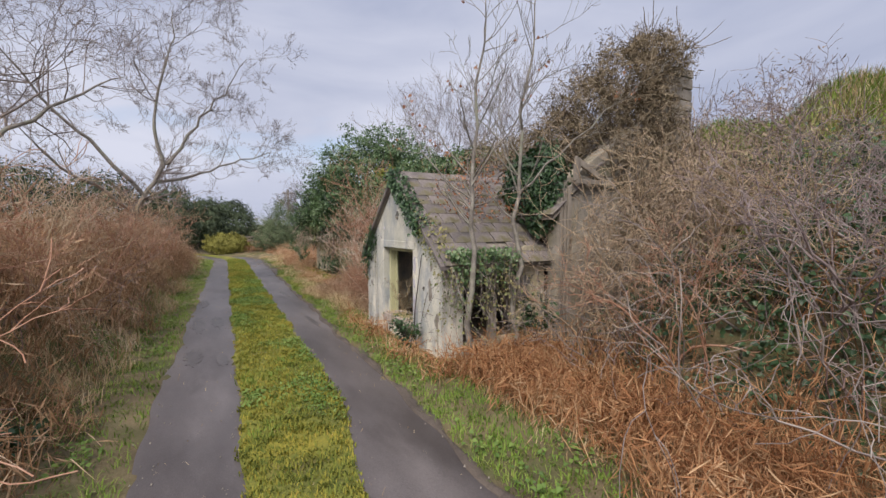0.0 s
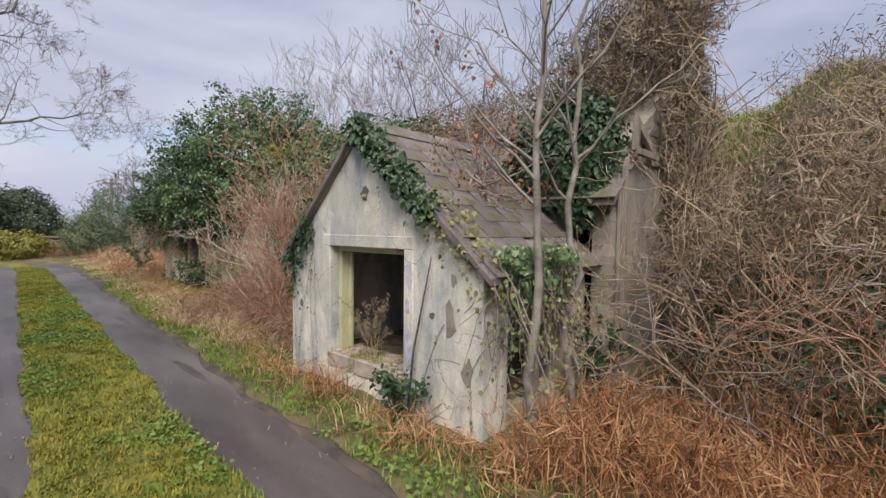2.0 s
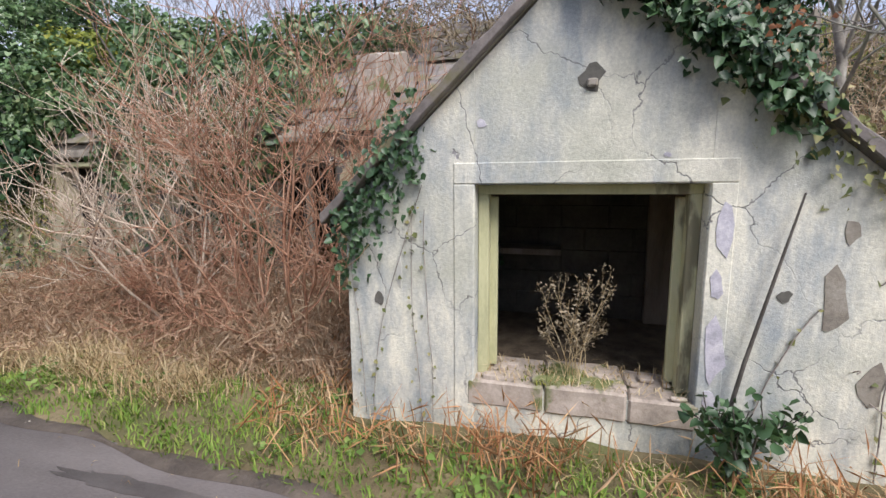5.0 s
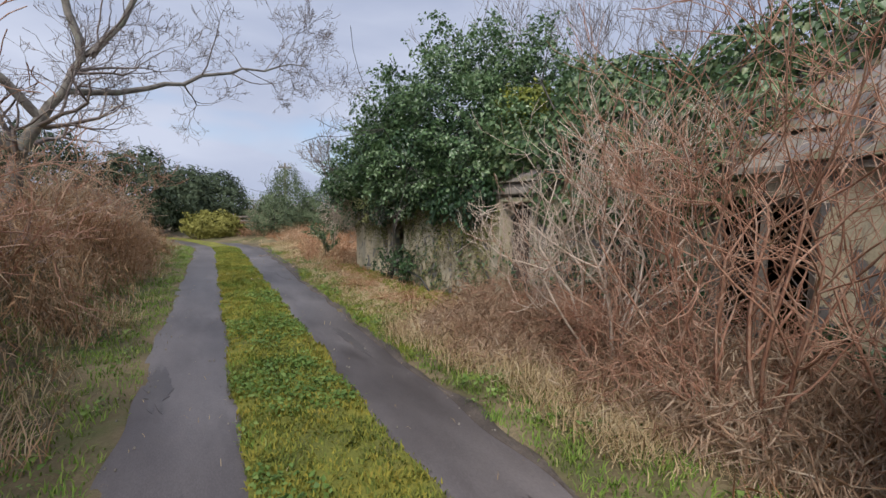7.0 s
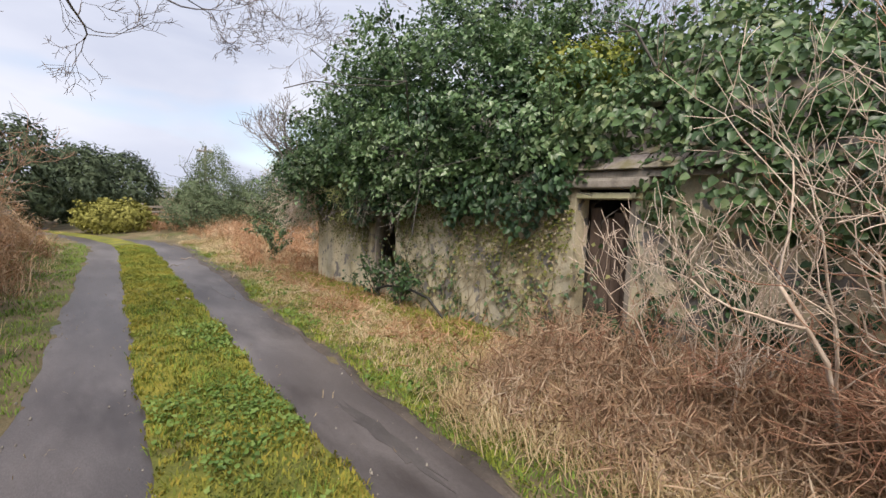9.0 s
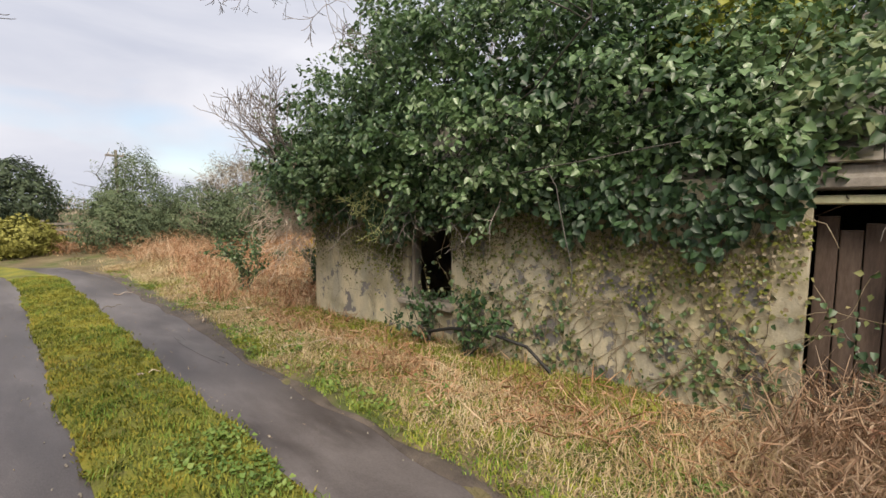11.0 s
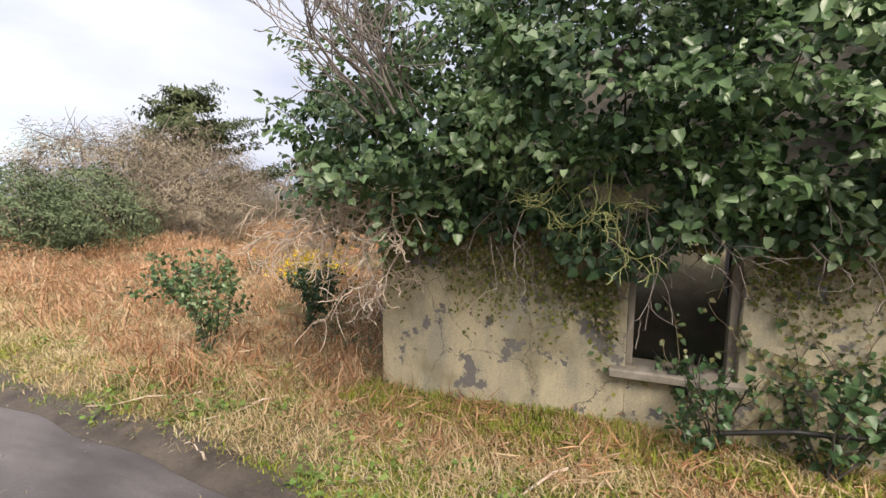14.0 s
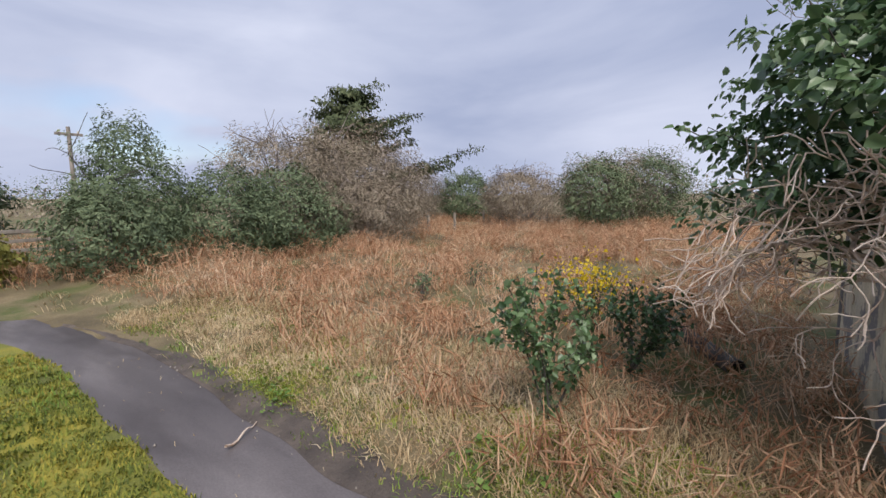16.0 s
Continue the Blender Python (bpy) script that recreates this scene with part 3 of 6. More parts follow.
part("front_wall", prism("x", [(O_L, G0), (Y_L, G0), (Y_L, Z_E), (O_L, gable_z(O_L))], PX0, PX1, 0.004), M_RENDER, porch)
part("front_wall", prism("x", [(Y_R, G0), (O_R, G0), (O_R, gable_z(O_R)), (Y_R, Z_E)], PX0, PX1, 0.004), M_RENDER, porch)
part("front_wall", prism("x", [(O_R, G0), (O_L, G0), (O_L, O_B - 0.05), (O_R, O_B - 0.05)], PX0 + 0.003, PX1, 0.0), M_RENDER, porch)
part("gable_wall", prism("x", [(O_R, O_T), (O_L, O_T), (O_L, gable_z(O_L)), (Y_A, Z_A), (O_R, gable_z(O_R))], PX0, PX1, 0.0), M_RENDER, porch)
# raised cement band round the window hole
BW = 0.115
part("lintel_band", box(PX0 - 0.007, PX0 + 0.05, O_R - BW, O_L + BW, O_T + 0.004, O_T + BW, 0.004, 0.0), M_RENDER, porch, "raised cement lintel band")
part("jamb_band", box(PX0 - 0.007, PX0 + 0.05, O_L + 0.004, O_L + BW, 0.16, O_T, 0.004), M_RENDER, porch, "raised cement jamb band")
part("jamb_band", box(PX0 - 0.007, PX0 + 0.05, O_R - BW, O_R - 0.004, 0.16, O_T, 0.004), M_RENDER, porch, "raised cement jamb band")
sill = new("window_sill")
sill.parent = porch
sill["label"] = "broken mossy concrete sill"
for k, (ya, yb, xa, zt) in enumerate(((O_R - 0.03, 6.83, 2.788, 0.43), (6.84, 7.26, 2.788, 0.45), (7.27, O_L + 0.04, 2.788, 0.44))):
    part("sill_block", box(xa, PX1 + 0.14, ya, yb, O_B - 0.17, zt, 0.012, 0.012, 3 + k), M_SILL, sill)
for k in range(16):
    ya, xa = 6.55 + 0.066 * k + 0.02 * math.sin(k * 5), 2.80 + 0.2 * abs(math.sin(k * 2.3))
    part("rubble", box(xa, xa + 0.03 + 0.04 * abs(math.sin(k)), ya, ya + 0.03 + 0.05 * abs(math.cos(k * 1.7)), 0.435, 0.455 + 0.025 * abs(math.sin(k * 3.1)), 0.006, 0.004, k), M_SILL, sill)
wf = new("window_frame")
wf.parent = porch
for nm, b in (("frame_head", box(PX0 + 0.10, PX0 + 0.19, O_R, O_L, O_T - 0.055, O_T - 0.002, 0.004)),
              ("frame_post", box(PX0 + 0.10, PX0 + 0.19, O_L - 0.06, O_L - 0.002, O_B - 0.02, O_T - 0.055, 0.004)),
              ("frame_post", box(PX0 + 0.10, PX0 + 0.19, O_R + 0.002, O_R + 0.06, O_B - 0.02, O_T - 0.055, 0.004)),
              ("frame_bead", box(PX0 + 0.19, PX0 + 0.225, O_L - 0.1, O_L - 0.05, O_B, O_T - 0.07, 0.004)),
              ("frame_bead", box(PX0 + 0.19, PX0 + 0.225, O_R + 0.05, O_R + 0.1, O_B, O_T - 0.07, 0.004))):
    part(nm, b, M_FRAME, wf)
# side walls, with the broken opening in the wall that faces back along the lane
part("side_wall", box(PX1, 4.55, Y_L - 0.22, Y_L, G0, Z_E - 0.02, 0.004), M_RENDER, porch)
part("side_wall", prism("y", [(PX1, G0), (3.12, G0), (3.14, Z_E - 0.03), (PX1, Z_E - 0.03)], Y_R, Y_R + 0.22, 0.004, 0.0), M_RENDER, porch)
part("side_wall", prism("y", [(3.12, G0), (4.08, G0), (4.08, 0.30), (3.12, 0.26)], Y_R + 0.02, Y_R + 0.22, 0.004, 0.012, 5), M_RENDER2, porch)
part("side_wall", prism("y", [(4.08, G0), (4.62, G0), (4.60, 1.22), (4.52, 1.46), (4.38, 1.60), (4.22, 1.60), (4.10, 1.50)], Y_R + 0.04, Y_R + 0.26, 0.006, 0.008, 6), M_RENDER2, porch)
part("side_post", box(3.62, 3.72, Y_R + 0.05, Y_R + 0.16, 0.28, Z_E - 0.05, 0.006, 0.004, 8), M_TIMBER, porch, "grey weathered timber post")
part("lintel_beam", box(3.05, 4.6, Y_R + 0.02, Y_R + 0.16, Z_E - 0.12, Z_E - 0.015, 0.01, 0.005, 9), M_TIMBER, porch, "rotting timber lintel")
# the dark tone of this wall and its blocks carries the room's shade
part("inner_wall", box(4.55, 4.72, Y_R + 0.26, Y_L, G0, 2.4, 0), M_DARK, porch, "inner wall, its dark colour standing for the dim room")
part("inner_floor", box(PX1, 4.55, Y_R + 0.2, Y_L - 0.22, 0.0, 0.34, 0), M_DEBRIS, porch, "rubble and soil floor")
for r in range(7):
    for c in range(6):
        y0 = 6.0 + 0.40 * c + (0.2 if r % 2 else 0)
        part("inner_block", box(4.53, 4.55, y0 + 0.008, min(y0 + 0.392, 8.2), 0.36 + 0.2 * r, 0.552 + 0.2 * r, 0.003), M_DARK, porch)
door_in = part("plank_door", box(4.45, 4.52, 6.0, 6.5, 0.34, 1.75, 0.006), M_TIMBER, porch, "grey plank door leaning inside")
part("inner_shelf", box(4.2, 4.525, 7.2, 7.9, 0.95, 1.0, 0.004), M_TIMBER, porch, "sagging timber shelf")

# roof boards under the slates
RX0, RX1 = 2.74, 4.75
for nm, ya in (("roof_slope", Y_R - 0.10), ("roof_slope", Y_L + 0.10)):
    ze = Z_E - 0.085
    part(nm, prism("x", [(ya, ze), (Y_A, Z_A + 0.01), (Y_A, Z_A + 0.05), (ya, ze + 0.04)], RX0 + 0.03, RX1, 0.0), M_TIMBER, porch)
# barge edge of the gable, grey cement fillet
part("verge_fillet", prism("x", [(Y_L + 0.12, Z_E - 0.10), (Y_A, Z_A + 0.02), (Y_A, Z_A + 0.085), (Y_L + 0.13, Z_E - 0.04)], RX0 - 0.02, RX0 + 0.10, 0.006, 0.008, 12), M_SLATE, porch)
part("verge_fillet", prism("x", [(Y_R - 0.12, Z_E - 0.10), (Y_A, Z_A + 0.02), (Y_A, Z_A + 0.085), (Y_R - 0.13, Z_E - 0.04)], RX0 - 0.02, RX0 + 0.10, 0.006, 0.008, 13), M_SLATE, porch)
part("ridge_cap", prism("x", [(Y_A - 0.12, Z_A - 0.02), (Y_A, Z_A + 0.10), (Y_A + 0.12, Z_A - 0.02), (Y_A, Z_A + 0.055)], RX0 + 0.10, RX1, 0.003), M_SLATE, porch)


def slate_mesh(w, l, t=0.012):
    bm = box(-w / 2, w / 2, -l / 2, l / 2, -t / 2, t / 2, 0)
    me = bpy.data.meshes.new("slate")
    bm.to_mesh(me)
    bm.free()
    me.materials.append(M_SLATE)
    return me


# ---------------------------------------------------------------- the long cottage behind
cottage = thing("ruined_long_cottage", 4.6, 9, 0, "long derelict rendered cottage swallowed by ivy and scrub", "building")
CX0, CX1 = 4.55, 4.85
W_R, W_L, W_B, W_T = 9.42, 10.25, 0.50, 1.80
EAVE = 2.02
for y0, y1, z0, z1 in ((Y_L, W_R, 0, EAVE), (W_L, 12.60, 0, EAVE), (W_R, W_L, 0, W_B - 0.06), (W_R, W_L, W_T, EAVE)):
    part("front_wall", box(CX0 + (0.003 if z1 != EAVE or z0 else 0), CX1, y0, y1, z0, z1, 0.0), M_RENDER2, cottage)
part("window_sill", box(CX0 - 0.10, CX1, W_R - 0.06, W_L + 0.06, W_B - 0.08, W_B, 0.012, 0.006, 21), M_STONE, cottage, "grey stone sill")
win2 = new("window")
win2.parent = cottage
for nm, b in (("frame_head", box(CX0 + 0.08, CX0 + 0.16, W_R, W_L, W_T - 0.07, W_T - 0.002, 0.004)),
              ("frame_post", box(CX0 + 0.08, CX0 + 0.16, W_R + 0.002, W_R + 0.07, W_B, W_T - 0.07, 0.004)),
              ("frame_post", box(CX0 + 0.08, CX0 + 0.16, W_L - 0.07, W_L - 0.002, W_B, W_T - 0.07, 0.004)),
              ("mullion", box(CX0 + 0.09, CX0 + 0.15, 9.80, 9.86, W_B, W_T - 0.07, 0.004))):
    part(nm, b, M_TIMBER, win2)
# doorway with its heavy hood
part("door_head", box(CX0 - 0.06, CX1, 12.52, 13.28, 1.78, 1.84, 0.008, 0.004, 22), M_FRAME, cottage, "cream timber door head")
part("door_hood", prism("y", [(CX0 - 0.12, 1.88), (CX1, 1.88), (CX1 + 0.25, 2.35), (CX1, 2.40), (CX0 - 0.12, 1.96)], 12.45, 13.35, 0.012, 0.01, 23), M_STONE, cottage, "crumbling mortar hood")
part("door_jamb", box(CX0 + 0.02, CX0 + 0.12, 12.60, 12.66, 0.1, 1.78, 0.004), M_TIMBER, cottage)
for k in range(4):
    part("door_plank", box(CX0 + 0.20, CX0 + 0.235 + 0.006 * (k % 2), 12.665 + 0.13 * k, 12.787 + 0.13 * k, 0.1, 1.70 - 0.05 * (k % 3), 0.005), M_ROTTEN, cottage, "rotten dark door plank")
part("gable_end_wall", prism("y", [(4.60, 0), (8.0, 0), (8.0, 2.1), (6.35, 3.58), (4.84, 2.60), (4.72, 2.56), (4.60, 2.22)], 5.38, 5.64, 0.006, 0.012, 24), M_RENDER3, cottage, "stained brown rendered gable end")
for k, (x0, x1, zt) in enumerate(((4.575, 4.63, 2.2), (4.645, 4.70, 2.42), (4.715, 4.80, 2.5))):
    part("corner_board", prism("y", [(x0, 0.35), (x1, 0.3), (x1 - 0.006, zt), (x0 + 0.004, zt - 0.05)], 5.345, 5.378, 0.005, 0.004, 25 + k), M_TIMBER, cottage, "split grey corner board")
part("bargeboard", prism("y", [(4.78, 2.54), (4.82, 2.90), (5.42, 2.60), (5.36, 2.54), (4.90, 2.76), (4.86, 2.54)], 5.28, 5.33, 0.004, 0.006, 26), M_TIMBER, cottage, "loose split bargeboard")
part("bargeboard", prism("y", [(4.80, 2.50), (5.40, 2.50), (5.42, 2.56), (4.80, 2.57)], 5.25, 5.30, 0.004, 0.004, 27), M_TIMBER, cottage, "loose split bargeboard")
part("front_wall", box(4.56, 4.85, Y_R + 0.26, Y_L, 2.0, 2.35, 0), M_RENDER2, cottage)
part("roof_slope", prism("y", [(4.45, 1.98), (6.3, 3.48), (6.3, 3.53), (4.45, 2.03)], 5.36, 13.2, 0), M_TIMBER, cottage)
part("roof_slope", prism("y", [(8.05, 1.98), (6.3, 3.48), (6.3, 3.53), (8.05, 2.03)], 5.36, 19.2, 0), M_SLATE, cottage)
for y0, y1, z0, z1 in ((5.36, 15.9, 0, 2.0), (17.1, 19.3, 0, 2.0), (15.9, 17.1, 0, 0.4), (15.9, 17.1, 1.75, 2.0)):
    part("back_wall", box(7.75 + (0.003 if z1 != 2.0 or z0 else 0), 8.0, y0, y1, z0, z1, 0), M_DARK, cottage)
part("party_wall", prism("y", [(4.50, 2.0), (4.52, 2.78), (5.38, 3.02), (5.42, 2.6)], 8.94, 9.16, 0.012, 0.012, 27), M_SILL, cottage, "pale rendered raised verge wall")
rg = random.Random(19)
for r in range(5):
    for c in range(7):
        xa = 4.98 + 0.27 * c + 0.12 * (r % 2)
        za = 2.46 + 0.17 * r
        if za + 0.16 < 2.60 + (xa + 0.13 - 4.84) * 0.65 and xa < 6.5:
            part("stone_block", box(xa + 0.006, xa + 0.262 + rg.uniform(-0.02, 0.0), 5.345 + rg.uniform(0, 0.015), 5.39, za + 0.005, za + 0.165, 0.012, 0.008, rg.randint(0, 99)), M_STONE, cottage, "rough grey gable stone")
chim = new("chimney")
chim.parent = cottage
chim["label"] = "crumbling stone chimney stack"
rc = random.Random(9)
zc = 2.45
while zc < 4.55:
    hc = rc.uniform(0.14, 0.22)
    cut = rc.uniform(7.12, 7.42)
    for xa, xb in ((6.88, cut), (cut, 7.68)):
        part("stone_block", box(xa + rc.uniform(-0.02, 0.01) + 0.004, xb - 0.004, 5.34 + rc.uniform(-0.02, 0.02), 5.75, zc + 0.004, zc + hc - 0.004, 0.014, 0.008, rc.randint(0, 99)), M_STONE, chim)
    zc += hc

# far room of the cottage, whose front stands clear at its end
FX0, FX1 = 4.49, 4.74
F_R, F_L, F_B, F_T = 16.45, 17.18, 0.60, 1.72
FE = 1.98
for y0, y1, z0, z1 in ((13.20, F_R, 0, FE), (F_L, 19.30, 0, FE), (F_R, F_L, 0, F_B - 0.05), (F_R, F_L, F_T, FE)):
    part("front_wall", box(FX0 + (0.003 if z1 != FE or z0 else 0), FX1, y0, y1, z0, z1, 0.006), M_RENDER2, cottage)
part("end_wall", box(FX1, 7.75, 19.06, 19.30, 0, 2.3, 0.006), M_RENDER2, cottage)
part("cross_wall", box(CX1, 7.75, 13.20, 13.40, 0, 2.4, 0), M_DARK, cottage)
part("window_sill", box(FX0 - 0.09, FX1, F_R - 0.05, F_L + 0.12, F_B - 0.075, F_B - 0.004, 0.012, 0.004, 31), M_STONE, cottage, "grey slate window sill")
win3 = new("window")
win3.parent = cottage
for nm, b in (("frame_head", box(FX0 + 0.10, FX0 + 0.17, F_R, F_L, F_T - 0.07, F_T - 0.002, 0.004)),
              ("frame_post", box(FX0 + 0.06, FX0 + 0.15, F_R + 0.002, F_R + 0.06, F_B, F_T - 0.07, 0.004)),
              ("frame_post", box(FX0 + 0.06, FX0 + 0.15, F_L - 0.05, F_L - 0.002, F_B, F_T - 0.07, 0.004))):
    part(nm, b, M_TIMBER, win3)
part("ceiling_boarding", prism("y", [(4.78, 1.99), (7.74, 1.99), (6.3, 3.3)], 13.41, 19.06, 0), M_TIMBER, cottage)

# ---------------------------------------------------------------- growth helpers
def scatter(n, x0, x1, y0, y1, keep=None, rng=RG):
    x, y = rng.uniform(x0, x1, n), rng.uniform(y0, y1, n)
    if keep is not None:
        k = keep(x, y)
        x, y = x[k], y[k]
    return np.stack([x, y, ground_z(x, y) - 0.01], 1)


def clumps(centres, k, spread, rng=RG):
    """k stalks about each centre, and the way they all lean."""
    n = len(centres)
    p = np.repeat(centres, k, 0) + rng.normal(0, spread, (n * k, 3)) * [1, 1, 0]
    p[:, 2] = ground_z(p[:, 0], p[:, 1]) - 0.01
    a = np.repeat(rng.uniform(0, 2 * np.pi, n), k) + rng.normal(0, 0.7, n * k)
    return p, a


def in_building(x, y):
    a = (x > 2.72) & (x < 4.7) & (y > 5.6) & (y < 8.5)
    b = (x > 4.45) & (x < 8.1) & (y > 5.0) & (y < 19.35)
    return a | b


def shell_points(n, blobs, rng, depth=0.35, noise_amp=0.18, low=-9.0):
    """Points in the outer layer of a union of lumpy ellipsoids (x, y, z, rx, ry, rz)."""
    blobs = np.asarray(blobs, float)
    area = (blobs[:, 3] * blobs[:, 4] + blobs[:, 4] * blobs[:, 5] + blobs[:, 3] * blobs[:, 5])
    pick = rng.choice(len(blobs), n * 2, p=area / area.sum())
    d = unit(rng.normal(0, 1, (n * 2, 3)))
    lump = 1 + noise_amp * (np.sin(d[:, 0] * 7 + pick) * np.cos(d[:, 1] * 6 + 2 * pick) + 0.6 * np.sin(d[:, 2] * 11 + d[:, 0] * 9 + pick))
    r = lump * (1 - depth * rng.random(n * 2) ** 1.6)
    b = blobs[pick]
    p = b[:, :3] + d * b[:, 3:] * r[:, None]
    deep = np.zeros(n * 2, bool)
    for q in blobs:
        deep |= (((p - q[:3]) / q[3:]) ** 2).sum(1) < 0.42
    ok = ~deep & (p[:, 2] > low)
    return p[ok][:n], unit(d / b[:, 3:])[ok][:n]


def bush(name, label, category, blobs, n, size, leaf_mat, trunk, rng, twigs=14, twig_mat=None, depth=0.4, low=0.1, droop=0.4, group="", amp=0.18, crown_name="crown", aspect=0.8, limb=0.006):
    """A shrub or crown: limbs that reach into its lobes and a mass of small leaves."""
    ob = thing(name, 0, 0, 0, label, category, group)
    p, d = shell_points(n, blobs, rng, depth, amp, low)
    leaves(crown_name, p, d, size, leaf_mat, ob, rng, droop, "", aspect)
    segs, tips = [], []
    for q in blobs:
        for _ in range(max(1, twigs // len(blobs))):
            tgt = np.array(q[:3]) + unit(rng.normal(0, 1, 3)) * np.array(q[3:]) * 0.75
            s = np.array(trunk, float) + rng.normal(0, 0.08, 3) * [1, 1, 0]
            L = np.linalg.norm(tgt - s)
            branch(rng, s, tgt - s, L, 0.008 + limb * L, 1, segs, tips, 0.13, 0.02, (2, 3), 0.35, 0.8, 5, 0.004)
    tagged(tubes("twig_mass", segs, twig_mat or M_DARKBARK, ob, 4), "", "", "", "stuff")
    return ob


# ---------------------------------------------------------------- verges, moss and field
def verge_r(x, y): return (x > edge_r(y) + 0.05) & ~in_building(x, y)
def patch(x, y, s=1.0, o=0.0): return wavy(x * s + o, y * s - o)



def tuft_field(name, label, category, n, k, spread, box4, keep, h, lean, width, mat, curl=0.6, lift=None):
    p, a = clumps(scatter(n, *box4, keep), k, spread)
    ok = ~in_building(p[:, 0], p[:, 1]) & ((p[:, 0] > edge_r(p[:, 1]) + 0.02) | (p[:, 0] < edge_l(p[:, 1]) - 0.02))
    if lift is not None:
        ok = (p[:, 0] > edge_ml(p[:, 1]) - 0.03) & (p[:, 0] < edge_mr(p[:, 1]) + 0.03)
        u = (p[:, 0] - edge_ml(p[:, 1])) / (edge_mr(p[:, 1]) - edge_ml(p[:, 1]))
        p[:, 2] = lift - 0.012 + 0.03 * np.sin(np.pi * np.clip(u, 0, 1))
    p, a = p[ok], a[ok]
    hh = h(p) if callable(h) else h
    return p, blades(name, p, hh, lean, width, mat, None, RG, "stuff", label, category, curl, a)


tuft_field("verge_grass", "short green verge grass along the lane", "grass", 9500, 13, 0.06, (1.6, 4.6, -1.5, 27),
           lambda x, y: verge_r(x, y) & (x < edge_r(y) + 1.3 + 0.4 * patch(x, y, 0.7)) & (RG.random(len(x)) < (smooth(1.5, 0.3, x - edge_r(y)) + 0.1) * (1 - 0.8 * smooth(13, 17, y))), 0.078, 0.95, 0.009, M_GRASS2)
tuft_field("dead_grass", "flattened straw-coloured dead grass on the verge", "grass", 5200, 12, 0.08, (1.8, 5.4, -1.5, 28),
           lambda x, y: verge_r(x, y) & (x > edge_r(y) + 0.55 + 0.2 * patch(x, y, 0.8)) & (x < edge_r(y) + 2.2), 0.14, 1.7, 0.007, M_STRAW)
tuft_field("verge_grass", "short green grass beside the hedge bank", "grass", 9000, 11, 0.06, (-3.5, 1.2, -1.0, 28),
           lambda x, y: (x < edge_l(y) - 0.05) & (x > edge_l(y) - 1.1), 0.078, 0.95, 0.009, M_GRASS2)
tuft_field("dead_grass", "straw-coloured dead grass under the hedge bank", "grass", 2800, 10, 0.08, (-3.5, 1.2, -1.0, 28),
           lambda x, y: (x < edge_l(y) - 0.5 - 0.2 * patch(x, y, 0.9)) & (x > edge_l(y) - 1.5), 0.20, 1.2, 0.007, M_STRAW)
tuft_field("verge_moss", "mossy yellow-green turf on the verge below the ivy wall", "moss", 10000, 10, 0.05, (2.3, 4.6, 12.0, 24.5),
           lambda x, y: verge_r(x, y) & (x > edge_r(y) + 0.12) & (x < edge_r(y) + 1.5) & (patch(x, y, 1.2, 2) > -0.15), 0.05, 1.0, 0.012, M_VERGEMOSS)
on_strip = lambda x, y: (x > edge_ml(y)) & (x < edge_mr(y))
tuft_field("moss_tufts", "low yellow-green moss tufts on the middle strip", "moss", 19000, 11, 0.03, (0.1, 2.5, 1.5, 27), on_strip, 0.04, 0.8, 0.012, M_MOSSLEAF, 0.6, 0.097)
tuft_field("strip_grass", "short green grass in the middle strip", "grass", 3200, 10, 0.04, (0.0, 3.0, 4.5, 27), lambda x, y: on_strip(x, y) & (patch(x, y, 1.3, 1) > -0.1), 0.065, 1.0, 0.008, M_GRASS, 0.6, 0.10)


def leaf_mat(name, label, b, size):
    tagged(leaves(name, b, np.tile([0, 0, 1.0], (len(b), 1)) + RG.normal(0, 0.35, (len(b), 3)), size, M_CLOVER, None, RG, 0.1), label, "weeds", "", "stuff")


b, _ = clumps(scatter(3600, 0.2, 2.3, 4.5, 17, lambda x, y: on_strip(x, y) & (patch(x, y, 1.7, 4) > 0.2)), 9, 0.05)
b = b[on_strip(b[:, 0], b[:, 1])]
b[:, 2] = 0.115 + RG.uniform(0.0, 0.04, len(b))
leaf_mat("clover_patch", "flat green clover and weed leaves in the moss", b, 0.036)
b, _ = clumps(scatter(1400, 1.8, 4.4, 2, 24, lambda x, y: verge_r(x, y) & (x < edge_r(y) + 1.0) & (patch(x, y, 1.4, 3) > 0.0)), 10, 0.06)
b[:, 2] += RG.uniform(0.03, 0.09, len(b))
leaf_mat("weed_leaves", "small green weed leaves among the verge grass", b[verge_r(b[:, 0], b[:, 1])], 0.045)


b, _ = clumps(scatter(1300, -3.2, 1.0, 2, 24, lambda x, y: (x < edge_l(y) - 0.1) & (x > edge_l(y) - 1.1) & (patch(x, y, 1.4, 5) > -0.1)), 10, 0.06)
b = b[b[:, 0] < edge_l(b[:, 1]) - 0.05]
b[:, 2] += RG.uniform(0.03, 0.09, len(b))
leaf_mat("weed_leaves", "small green weed leaves below the hedge bank", b, 0.045)


